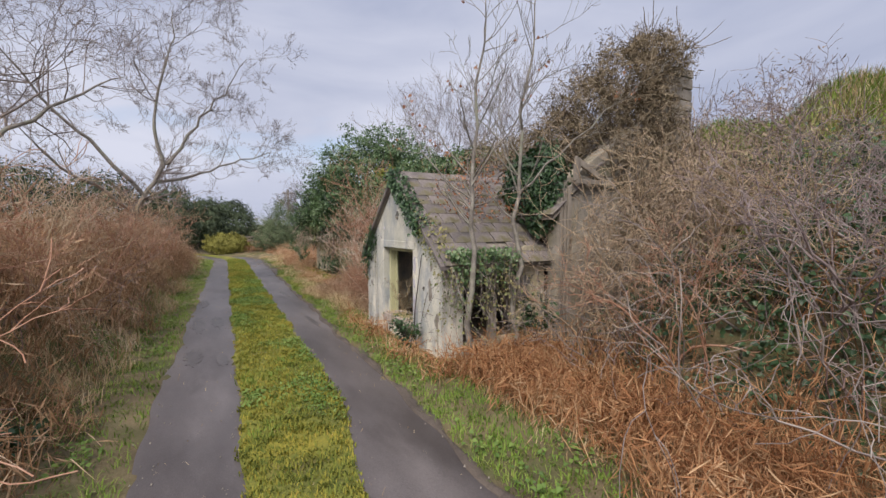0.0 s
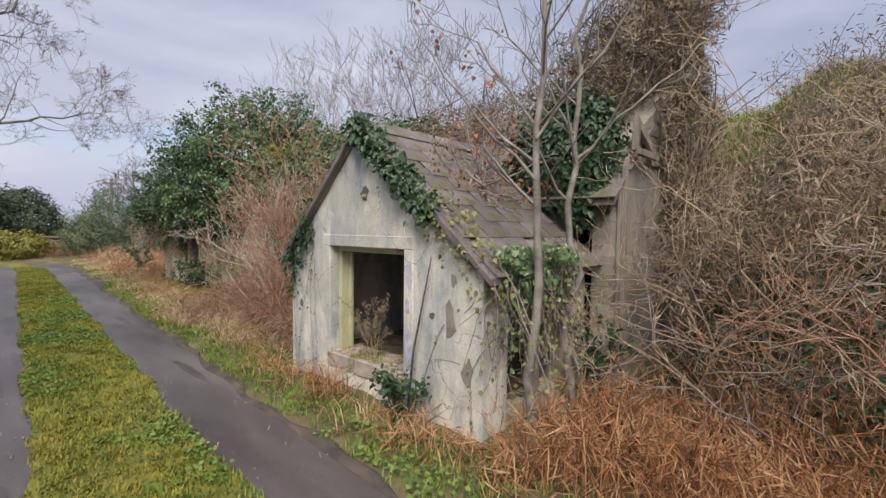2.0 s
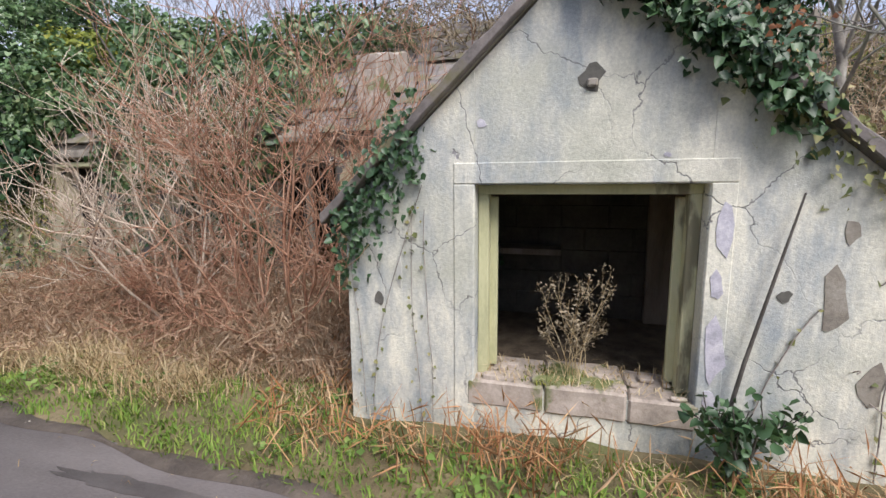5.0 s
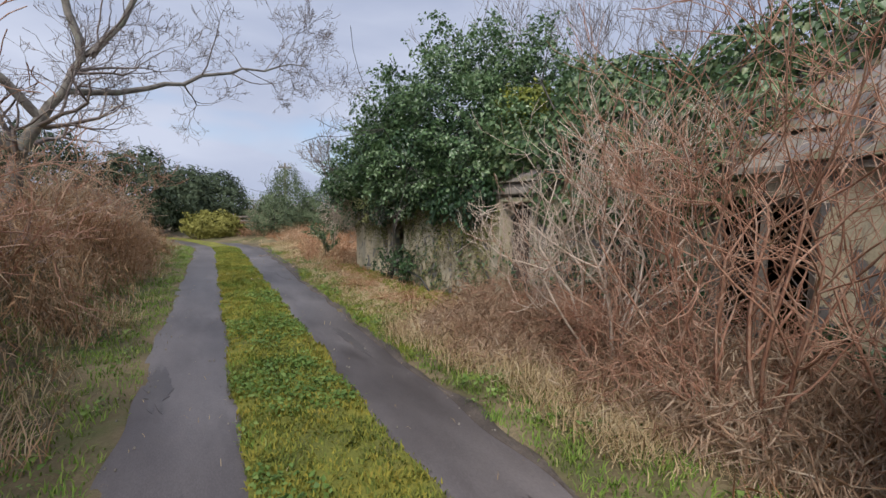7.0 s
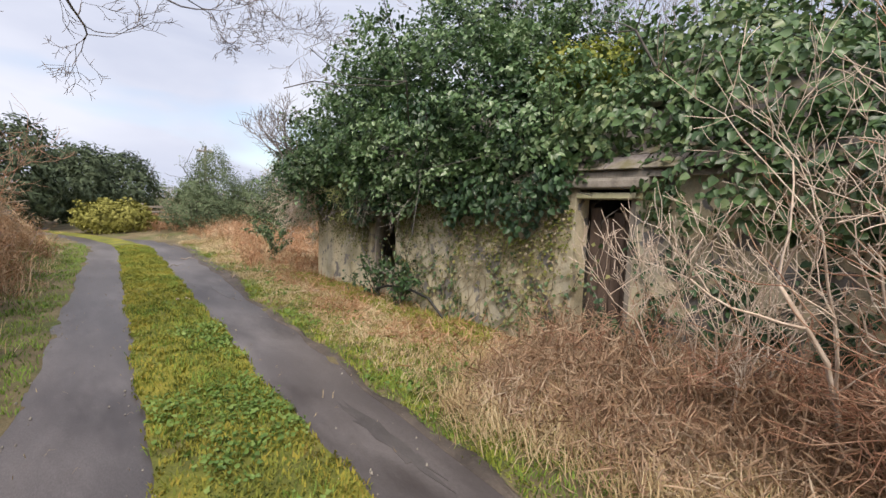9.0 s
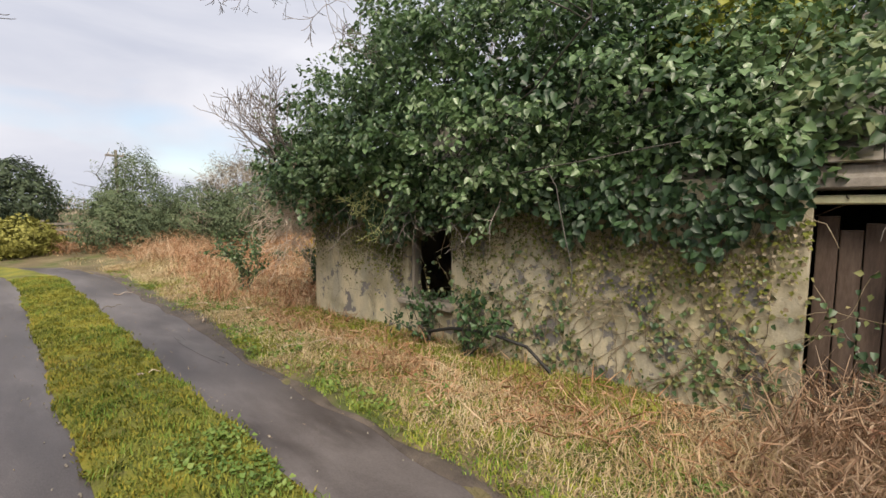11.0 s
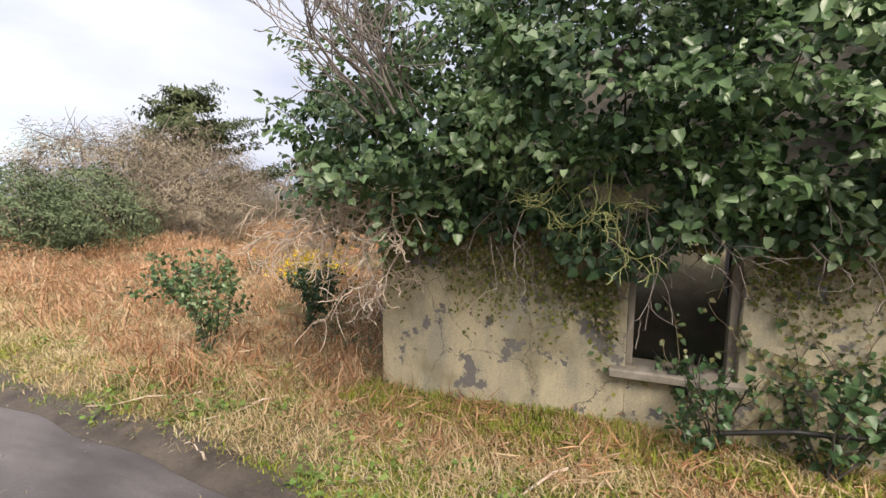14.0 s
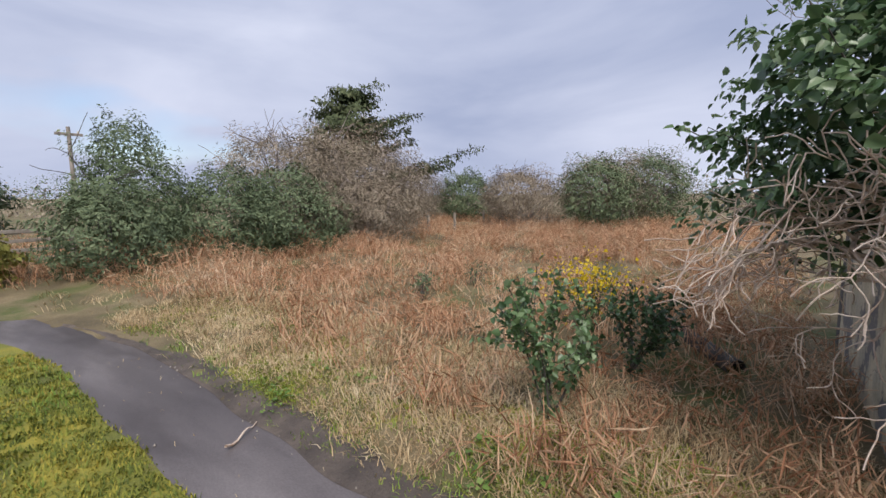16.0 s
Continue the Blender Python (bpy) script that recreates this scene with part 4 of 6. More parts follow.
def bracken(name, label, n, k, spread, box4, keep, h, lean, mat, fronds=2, width=0.008, frond=0.19, aspect=0.045):
    """Dead bracken: clumps of bent stalks with shrivelled side fronds."""
    p, ob = tuft_field(name, label, "bracken", n, k, spread, box4, keep, h, lean, width, mat, 0.8)
    m = len(p) * fronds
    hh = np.repeat(np.broadcast_to(h(p) if callable(h) else h, len(p)), fronds)
    c = np.repeat(p, fronds, 0) + np.stack([RG.normal(0, 0.4, m) * hh * 0.6, RG.normal(0, 0.4, m) * hh * 0.6, RG.uniform(0.15, 0.85, m) * hh], 1)
    tagged(leaves(name + "_fronds", c, RG.normal(0, 1, (m, 3)), frond, mat, None, RG, 0.6, "", aspect), label.replace("stalks", "fronds"), "bracken", "", "stuff")


# foreground bank below the mound
bracken("bracken_bank", "rust-red dead bracken stalks on the bank by the porch", 2600, 9, 0.09, (2.3, 6.5, -2.5, 5.3),
        lambda x, y: (x > edge_r(y) + 0.7 + 0.25 * patch(x, y, 0.9)) & (RG.random(len(x)) < smooth(2.6, 1.2, x - edge_r(y)) + 0.12), lambda p: 0.45 + 0.2 * smooth(2.6, 4.5, p[:, 0]) + 0.12 * patch(p[:, 0], p[:, 1], 1.1), 0.95, M_BRACKEN)
bracken("bracken_bank", "low rust-red dead bracken stalks below the window hole", 190, 9, 0.08, (2.3, 4.4, 5.0, 8.9), lambda x, y: (x > edge_r(y) + 0.3) & ~in_building(x, y), 0.32, 0.9, M_BRACKEN)
bracken("bracken_tangle", "tangled red-brown dead bracken stalks below the dead shrubs", 720, 10, 0.1, (2.8, 4.6, 8.6, 13.2),
        lambda x, y: (x > edge_r(y) + 0.85 + 0.25 * patch(x, y)) & ~in_building(x, y), lambda p: 0.26 + 0.48 * smooth(0.8, 1.7, p[:, 0] - edge_r(p[:, 1])), 1.05, M_BRACKEN2)
tuft_field("dead_grass", "long pale dead grass among the tangled bracken", "grass", 1300, 12, 0.09, (2.5, 4.5, 9.6, 13.4),
           lambda x, y: (x > edge_r(y) + 0.5 + 0.2 * patch(x, y)) & ~in_building(x, y), 0.27, 1.5, 0.007, M_STRAW)
bracken("bracken_litter", "flattened rusty bracken stalks under the ivy wall", 300, 9, 0.1, (3.2, 4.5, 13.0, 19.6), lambda x, y: (x > edge_r(y) + 0.8 + 0.2 * patch(x, y, 0.8)) & ~in_building(x, y), 0.12, 1.6, M_BRACKEN3)
bracken("bracken_field", "rust and tan dead bracken stalks over the open field", 4600, 7, 0.10, (3.0, 28, 19.5, 37),
        lambda x, y: (x > edge_r(y) + 1.0 + 0.5 * patch(x, y, 0.6)) & ~in_building(x, y) & (patch(x, y, 0.5, 1) > -0.7), lambda p: 0.50 + 0.26 * patch(p[:, 0], p[:, 1], 0.9), 1.35, M_BRACKEN3, 3, 0.011, 0.21, 0.045)
tuft_field("field_grass", "pale dead grass between the bracken in the field", "grass", 2500, 9, 0.12, (3.0, 28, 19.5, 37), lambda x, y: (x > edge_r(y) + 0.25) & ~in_building(x, y), 0.16, 1.7, 0.010, M_STRAW)

tuft_field("dead_grass", "matted straw-yellow dead grass beside the lane's bend", "grass", 6000, 12, 0.07, (2.2, 5.6, 13.5, 28),
           lambda x, y: (x > edge_r(y) + 0.22 + 0.12 * patch(x, y, 1.5) + 0.12 * smooth(18, 20, y)) & (x < edge_r(y) + 2.4) & ~in_building(x, y), 0.12, 1.7, 0.007, M_STRAW)
tuft_field("verge_moss", "mossy turf between the straw at the lane's bend", "moss", 5000, 10, 0.05, (2.2, 5.6, 13.5, 28),
           lambda x, y: (x > edge_r(y) + 0.08 + 0.15 * smooth(18, 20, y)) & (x < edge_r(y) + 1.6) & ~in_building(x, y) & (patch(x, y, 1.1, 3) > -0.1), 0.05, 1.0, 0.012, M_VERGEMOSS)

# hedge bank on the other side of the lane
bracken("hedge_bracken", "tall tangled brown dead bracken stalks on the hedge bank", 3300, 9, 0.12, (-5.5, 0.6, -1.5, 25),
        lambda x, y: (x < edge_l(y) - 0.85 - 0.25 * patch(x, y, 0.7)), lambda p: 0.6 + 0.45 * smooth(0.8, 1.9, edge_l(p[:, 1]) - p[:, 0]) + 0.26 * patch(p[:, 0], p[:, 1], 1.5), 1.2, M_BRACKEN4, 3, 0.012)

tuft_field("grass_tussocks", "long pale tussocks hanging from the hedge bank", "grass", 520, 18, 0.07, (-2.6, 0.4, 0.5, 16),
           lambda x, y: (x < edge_l(y) - 0.55 - 0.15 * patch(x, y, 1.2)) & (x > edge_l(y) - 1.3), 0.30, 1.45, 0.007, M_STRAW)
tuft_field("grass_tussocks", "brown dead stalks leaning out of the hedge bank", "grass", 380, 14, 0.08, (-2.6, 0.4, 0.5, 16),
           lambda x, y: (x < edge_l(y) - 0.5 - 0.15 * patch(x, y, 1.2)) & (x > edge_l(y) - 1.3), 0.36, 1.2, 0.007, M_BRACKEN4)

# mound behind the bank, with rough grass on its back
tuft_field("mound_grass", "long dead grass over the overgrown mound", "grass", 1700, 10, 0.12, (6.4, 13, -4, 5.0), None, 0.30, 1.0, 0.011, M_STRAW)
tuft_field("mound_green_grass", "green rough grass on the mound's crest", "grass", 4200, 10, 0.12, (5.2, 13, -3.5, 7.0), lambda x, y: (y < 4.7) | (x > 8.0), 0.26, 0.9, 0.012, M_GRASS)


def thicket(name, label, x0, x1, y0, y1, n, length, mat, rng, r=0.006, depth=2, wander=0.28, up=0.02, keep=None):
    segs, tips = [], []
    for p in scatter(n, x0, x1, y0, y1, keep, rng):
        a = rng.uniform(0, 2 * np.pi)
        d = (math.cos(a) * 0.5, math.sin(a) * 0.5, 1.0)
        branch(rng, p, d, length * rng.uniform(0.6, 1.2), r * rng.uniform(0.7, 1.4), depth, segs, tips, wander, up, (1, 3), 0.62, 0.85, 4, 0.0018)
    ob = tubes(name, segs, mat, None, 3)
    tagged(ob, label, "brambles", "", "stuff")
    return np.array([t[0] for t in tips])


rb = np.random.default_rng(21)
thicket("bramble_thicket", "grey and purple-brown bramble thicket on the bank", 3.7, 8.0, -1.5, 4.6, 300, 0.58, M_BRAMBLE, rb, 0.008, 2, 0.32, -0.02, lambda x, y: ~in_building(x, y) & (x > 3.5 + 0.3 * patch(x, y)))
segs, tips = [], []
for _ in range(24):
    x, y = rb.uniform(3.4, 6.5), rb.uniform(0.0, 4.6)
    a = rb.uniform(0, 2 * np.pi)
    branch(rb, (x, y, float(ground_z(x, y))), (math.cos(a) * 0.7 - 0.3, math.sin(a) * 0.7, 0.8), rb.uniform(0.8, 1.5), rb.uniform(0.006, 0.011), 2, segs, tips, 0.22, -0.05, (1, 3), 0.6, 0.8, 6, 0.003)
# leaf filler added to darken the gaps under the briars
bank_shade_leaves = thing("bank_shade_leaves", 4.6, 3.0, 0.9, "dark green leaves filling in the shade under the briars", "ivy")
b, _ = clumps(scatter(560, 3.9, 7.0, -1.0, 4.9, lambda x, y: ~in_building(x, y) & (patch(x, y, 1.6, 2) > -0.5), rb), 26, 0.13, rb)
b = b[~in_building(b[:, 0], b[:, 1])]
b[:, 2] = ground_z(b[:, 0], b[:, 1]) + rb.uniform(0.03, 0.6, len(b)) * smooth(3.8, 4.8, b[:, 0])
leaves("leaves", b, rb.normal(0, 0.5, b.shape) + [-0.6, -0.3, 0.5], 0.06, M_IVYD, bank_shade_leaves, rb, 0.5)
stems = [(*q, q[0] + rb.normal(0, 0.1), q[1] + rb.normal(0, 0.1), q[2] - rb.uniform(0.15, 0.4), 0.004, 0.006) for q in b[::22]]
tagged(tubes("stem_mass", stems, M_DARKBARK, bank_shade_leaves, 3), "", "", "", "stuff")
tagged(tubes("bleached_briars", segs, M_TWIG, None, 4), "bleached arching briar stems over the bank", "brambles", "", "stuff")
thicket("pale_scrub", "bleached tan dead scrub against the cottage corner", 4.0, 6.6, 3.7, 4.75, 110, 0.85, M_SCRUB, rb, 0.007, 2, 0.25, 0.05, lambda x, y: ~in_building(x, y) & (y < 4.62 + 0.1 * (x - 4)))
thicket("hedge_brambles", "dry brown bramble stems in the hedge bank", -4.5, 0.4, -1, 22, 330, 0.8, M_BRAMBLE, rb, 0.006, 2, 0.28, 0.02, lambda x, y: x < edge_l(y) - 0.9)

# ---------------------------------------------------------------- trees and shrubs
def bare_tree(name, label, base, limbs, rng, mat, r, depth, category="tree", group="", sides=5, wander=0.16, up=0.03, kids=(2, 3), shrink=0.66, spread=0.8, leaf=None, twig_mat=None, twig_len=0.28, rmin=0.003):
    """A leafless tree: limbs are polylines (points..., radius); twigs grow from their ends and sides."""
    ob = thing(name, *base, label, category, group)
    trunk, twigs, tips = [], [], []
    for pts, rad in limbs:
        pts = [np.array(p, float) for p in pts]
        fine = []
        for i in range(len(pts) - 1):
            for k in range(4):
                fine.append(pts[i] + (pts[i + 1] - pts[i]) * k / 4 + (rng.normal(0, 0.03 * np.linalg.norm(pts[i + 1] - pts[i]), 3) if (i or k) else 0))
        fine.append(pts[-1])
        n = len(fine) - 1
        poly_tube("trunk" if limbs[0][0] is not None and np.allclose(pts[0], limbs[0][0][0]) else "limb", fine, [rad * (1 - 0.85 * k / n) for k in range(n + 1)], mat, ob, sides + 1)
        for i in range(n):
            ra, rb_ = rad * (1 - 0.8 * i / n), rad * (1 - 0.8 * (i + 1) / n)
            if i >= n * 0.3:
                d = unit(fine[i + 1] - fine[i])
                for _ in range(rng.integers(1, 3)):
                    side = unit(np.cross(d, rng.normal(0, 1, 3)))
                    branch(rng, fine[i + 1], d * 0.6 + side * 0.8, twig_len * np.linalg.norm(pts[-1] - pts[0]) * rng.uniform(0.6, 1.2), rb_ * 0.5, depth, twigs, tips, wander, up, kids, shrink, spread, 4, rmin)
    tagged(tubes("twig_mass", twigs, twig_mat or mat, ob, 3), "", "", "", "stuff")
    if leaf:
        p = np.array([t[0] for t in tips])
        p = np.repeat(p[rng.random(len(p)) < leaf[1]], 3, 0)
        p = p + rng.normal(0, 0.04, p.shape)
        leaves("leaves", p, rng.normal(0, 1, p.shape), leaf[2], leaf[0], ob, rng, 0.9)
    return ob


rt = np.random.default_rng(5)
bare_tree("bare_roadside_tree", "bare grey spreading tree leaning over the lane from the hedge", (-1.9, 16.3, 0.3), [
    ([(-2.1, 16.3, 0.2), (-1.6, 16.3, 1.8), (-1.1, 16.2, 3.0), (-0.5, 16.1, 3.9)], 0.16),
    ([(-0.9, 16.2, 3.2), (0.3, 16.6, 3.5), (1.5, 17.0, 4.1), (2.7, 17.4, 4.5)], 0.05),
    ([(-0.6, 16.1, 3.7), (0.2, 16.0, 4.9), (0.9, 15.9, 6.0), (1.6, 15.6, 7.0)], 0.05),
    ([(-0.7, 16.1, 3.6), (-0.9, 16.0, 5.0), (-0.5, 15.8, 6.6), (-0.3, 15.8, 8.2)], 0.06),
    ([(-1.2, 16.2, 2.8), (-2.4, 15.8, 4.2), (-3.4, 15.4, 5.4), (-4.2, 15.0, 6.6)], 0.065),
    ([(-1.4, 16.2, 2.3), (-2.6, 15.2, 3.2), (-3.4, 14.2, 4.2)], 0.07)], rt, M_BARK, 0.16, 4, kids=(2, 3), spread=0.65, twig_len=0.21, up=0.05, twig_mat=M_SKYTWIG)
bare_tree("bare_roadside_tree", "bare dark twiggy tree inside the hedge bank", (-3.4, 9.5, 0.8), [
    ([(-3.6, 9.6, 0.6), (-3.3, 9.5, 2.4), (-3.0, 9.3, 4.0), (-2.6, 9.2, 5.6)], 0.09),
    ([(-3.4, 9.5, 2.0), (-2.6, 9.9, 3.2), (-1.8, 10.2, 4.0), (-1.0, 10.6, 4.6)], 0.055),
    ([(-3.2, 9.4, 3.0), (-3.9, 8.8, 4.2), (-4.4, 8.4, 5.4)], 0.055)], rt, M_BARK, 0.1, 4, twig_len=0.27, kids=(2, 3), twig_mat=M_SKYTWIG)

# two young trees beside the porch
bare_tree("young_sapling", "slender pale young tree with a few russet leaves by the porch", (3.05, 5.38, 0.1), [
    ([(3.05, 5.38, 0.08), (3.06, 5.40, 1.3), (3.10, 5.42, 2.5), (3.20, 5.40, 3.7), (3.28, 5.38, 4.9)], 0.046),
    ([(3.09, 5.42, 2.1), (2.75, 5.9, 2.75), (2.55, 6.2, 3.3)], 0.014),
    ([(3.10, 5.42, 2.4), (3.5, 5.0, 3.2), (3.7, 4.7, 3.9)], 0.014)], rt, M_BARK, 0.04, 2, "tree", "young trees by the porch", 4, 0.12, 0.10, (1, 2), 0.6, 0.6, (M_RUSSET, 0.06, 0.05), None, 0.14)
bare_tree("young_sapling", "slender pale forked young tree beside the broken wall", (3.95, 5.52, 0.1), [
    ([(3.92, 5.50, 0.08), (3.93, 5.52, 1.3), (3.95, 5.55, 2.6), (4.05, 5.5, 3.8), (4.15, 5.4, 5.2)], 0.046),
    ([(3.95, 5.54, 2.35), (4.5, 5.0, 3.05), (5.1, 4.5, 3.75)], 0.018),
    ([(3.95, 5.55, 2.6), (3.6, 6.0, 3.5), (3.45, 6.3, 4.4)], 0.014)], rt, M_BARK, 0.04, 2, "tree", "young trees by the porch", 4, 0.12, 0.10, (1, 2), 0.6, 0.6, (M_RUSSET, 0.04, 0.05), None, 0.14)


def dead_shrub(name, label, base, n, height, mat, rng, spread=0.5, r=0.016, lean=(0, 0), wander=0.13, up=0.08, group="dead shrubs by the wall"):
    ob = thing(name, *base, label, "shrub", group)
    for _ in range(n):
        segs, tips = [], []
        a = rng.uniform(0, 2 * np.pi)
        p = np.array(base) + [math.cos(a) * 0.15 * rng.random(), math.sin(a) * 0.3 * rng.random(), 0]
        d = (math.cos(a) * spread * rng.random() + lean[0], math.sin(a) * spread * rng.random() + lean[1], 1.0)
        branch(rng, p, d, height * rng.uniform(0.45, 0.62), r * rng.uniform(0.6, 1.2), 3, segs, tips, wander, up, (2, 3), 0.60, 0.68, 5, 0.0026)
        tubes("stem", segs, mat, ob, 3)
    return ob


rs = np.random.default_rng(11)
dead_shrub("dead_shrub", "bleached many-stemmed dead shrub in front of the cottage wall", (3.7, 10.7, 0.1), 11, 2.5, M_PALEBARK, rs, 0.8, 0.022, (-0.08, 0.05))
dead_shrub("dead_shrub", "bleached dead shrub spreading towards the cottage door", (3.9, 11.6, 0.1), 8, 1.5, M_PALEBARK, rs, 0.7, 0.012, (0.0, 0.0))
dead_shrub("dead_shrub", "red-brown many-stemmed dead shrub beside the porch", (3.6, 9.45, 0.1), 11, 2.7, M_REDBARK, rs, 0.7, 0.020, (0.0, 0.05))
dead_shrub("dead_shrub", "red-brown dead shrub leaning on the cottage window", (4.0, 8.85, 0.1), 8, 2.5, M_REDBARK, rs, 0.55, 0.018)
dead_shrub("dead_shrub", "red-brown dead shrub with fine tangled twigs", (4.1, 10.1, 0.1), 7, 2.5, M_REDBARK, rs, 0.65, 0.016)

for x, y, h in ((3.75, 8.95, 1.25), (3.6, 9.6, 1.2), (3.65, 10.3, 1.15), (3.8, 11.0, 1.0), (4.0, 12.0, 0.9)):
    dead_shrub("dead_shrub", "low red-brown tangle of dead stems below the wall", (x, y, 0.1), 10, h, M_REDBARK, rs, 1.3, 0.010, (-0.05, 0.0), 0.24, 0.0)

# tangled shrubs on the bank beyond the porch
rk = np.random.default_rng(41)
for x, y, h, n_, mat, lab in ((4.25, 4.30, 2.0, 8, M_TANBARK, "tan"), (4.75, 3.75, 2.1, 9, M_TANBARK, "tan"), (5.5, 4.30, 2.0, 8, M_TANBARK, "tan"), (5.2, 3.0, 1.9, 9, M_TANBARK, "tan"), (4.15, 3.2, 1.5, 7, M_REDBARK, "rust-brown"),
                              (4.7, 2.1, 1.8, 9, M_TWIG2, "grey-purple"), (5.7, 1.9, 1.8, 9, M_TWIG2, "grey-purple"), (4.4, 1.0, 1.6, 9, M_TWIG2, "grey-purple"), (5.6, 0.6, 1.8, 9, M_TWIG2, "grey-purple"), (6.6, 3.4, 1.6, 8, M_TWIG2, "grey-purple"), (6.9, 1.4, 1.5, 8, M_TWIG2, "grey-purple")):
    dead_shrub("bank_shrub", lab + " tangled leafless shrub on the overgrown bank", (x, y, float(ground_z(x, y)) - 0.02), n_, h, mat, rk, 0.95, 0.017, (-0.12, 0.0), 0.20, 0.02, "tangled shrubs on the bank")
frz, _ = clumps(scatter(150, 4.0, 6.6, 3.0, 4.7, lambda x, y: y < 4.6 + 0.1 * (x - 4), rk), 40, 0.16, rk)
frz[:, 2] = ground_z(frz[:, 0], frz[:, 1]) + rk.uniform(0.9, 1.8, len(frz))
tagged(leaves("dry_leaf_mass", frz, rk.normal(0, 1, frz.shape), 0.075, M_SCRUB, None, rk, 0.3, "", 0.18), "dry tan leaves clinging to the bank scrub", "leaves", "", "stuff")

for k, y in enumerate((2.4, 3.2, 4.0, 4.8, 5.6, 6.4, 7.3, 8.2, 9.2, 10.3, 11.5, 12.8, 14.2, 15.8, 17.6, 19.6)):
    x = float(edge_l(y)) - 1.35 - 0.35 * (k % 3)
    dead_shrub("hedge_shrub", "brown arching leafless shrub in the hedge bank", (x, y, float(ground_z(x, y)) - 0.02), 9, 1.6 + 0.3 * (k % 2), (M_REDBARK, M_TANBARK, M_TANBARK)[k % 3], rk, 1.0, 0.014, (-0.15, -0.05), 0.17, 0.03, "hedge shrubs on the bank")
bush("hedge_thicket", "dense grey-brown leafless thicket beside the lane", "shrub", [(-1.5, 21.5, 1.3, 1.0, 1.6, 0.75), (-1.9, 24.0, 1.4, 1.1, 1.7, 0.8), (-2.6, 19.5, 1.5, 1.0, 1.5, 0.7)], 15000, 0.13, M_FARSCRUB, (-1.8, 22, 0.6), rk, 36, M_TWIG, 0.6, 0.4, 0.2, "", 0.24, "crown", 0.12)
bush("olive_hedge_bush", "dull olive evergreen bush deep in the hedge bank", "shrub", [(-4.6, 8.5, 2.3, 0.9, 1.3, 0.9), (-5.2, 11.5, 2.5, 1.0, 1.5, 1.0)], 9000, 0.10, M_OLIVE, (-4.8, 10, 0.9), rk, 14, None, 0.6, 0.8, 0.2, "", 0.28, "crown", 0.35)

# the great ivy over the far end of the cottage
ri = np.random.default_rng(17)
IVY_BLOBS = [(5.3, 18.8, 2.75, 1.4, 1.1, 1.15), (5.2, 17.4, 3.0, 1.35, 1.4, 1.35), (5.6, 15.9, 3.5, 1.5, 1.5, 1.6), (4.7, 16.2, 2.5, 0.85, 1.5, 0.85), (4.85, 14.6, 2.85, 0.8, 1.1, 0.8),
             (6.1, 17.2, 3.9, 1.5, 1.8, 1.1), (5.0, 19.6, 2.2, 0.8, 0.75, 0.75), (4.4, 19.6, 2.5, 0.55, 0.6, 0.5), (3.9, 18.75, 2.25, 0.48, 0.65, 0.42), (4.1, 17.5, 2.6, 0.5, 0.7, 0.55), (4.1, 15.4, 2.75, 0.45, 0.8, 0.45), (4.65, 13.9, 2.4, 0.45, 0.7, 0.42), (5.1, 14.0, 2.7, 0.6, 0.9, 0.5), (6.4, 14.9, 3.4, 1.4, 1.4, 1.4)]
# inner leaves coloured darker than the outer sprays, as painted shade in the gaps
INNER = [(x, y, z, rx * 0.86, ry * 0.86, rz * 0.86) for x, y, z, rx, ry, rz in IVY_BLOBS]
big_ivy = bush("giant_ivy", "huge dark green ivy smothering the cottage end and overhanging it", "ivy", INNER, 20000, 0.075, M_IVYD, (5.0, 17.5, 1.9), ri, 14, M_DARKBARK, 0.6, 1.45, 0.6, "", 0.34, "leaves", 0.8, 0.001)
cp, cd = shell_points(1500, IVY_BLOBS, ri, 0.10, 0.34, 1.7)
PER = 34
tw = unit(np.cross(cd, [0, 0, 1.0]) * ri.choice([-1, 1], (len(cp), 1)) + cd * ri.uniform(0.2, 1.0, (len(cp), 1)) + ri.normal(0, 0.25, cp.shape))
u_ = ri.uniform(-0.15, 0.30, (len(cp), PER, 1))
pts = cp[:, None] + tw[:, None] * u_ + ri.normal(0, 1, (len(cp), PER, 3)) * [0.055, 0.055, 0.035] - np.array([0, 0, 1.2]) * u_ ** 2
out = np.repeat(cd[:, None], PER, 1)
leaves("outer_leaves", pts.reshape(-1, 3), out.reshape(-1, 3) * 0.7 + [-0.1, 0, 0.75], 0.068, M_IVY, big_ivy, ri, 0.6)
sp, sd = shell_points(260, IVY_BLOBS, ri, 0.05, 0.2, 1.9)
segs, pts = [], []
for p, d in zip(sp, sd):
    e = p + unit(d + [0, 0, 0.5]) * ri.uniform(0.2, 0.5)
    segs.append((*p, *e, 0.006, 0.003))
    pts.append(p + (e - p) * ri.uniform(0.2, 1.1, (14, 1)) + ri.normal(0, 0.035, (14, 3)))
tagged(tubes("shoot_mass", segs, M_DARKBARK, big_ivy, 3), "", "", "", "stuff")
pts = np.concatenate(pts)
leaves("shoot_leaves", pts, ri.normal(0, 1, pts.shape) + [0, 0, 0.5], 0.065, M_IVY, big_ivy, ri, 0.2)
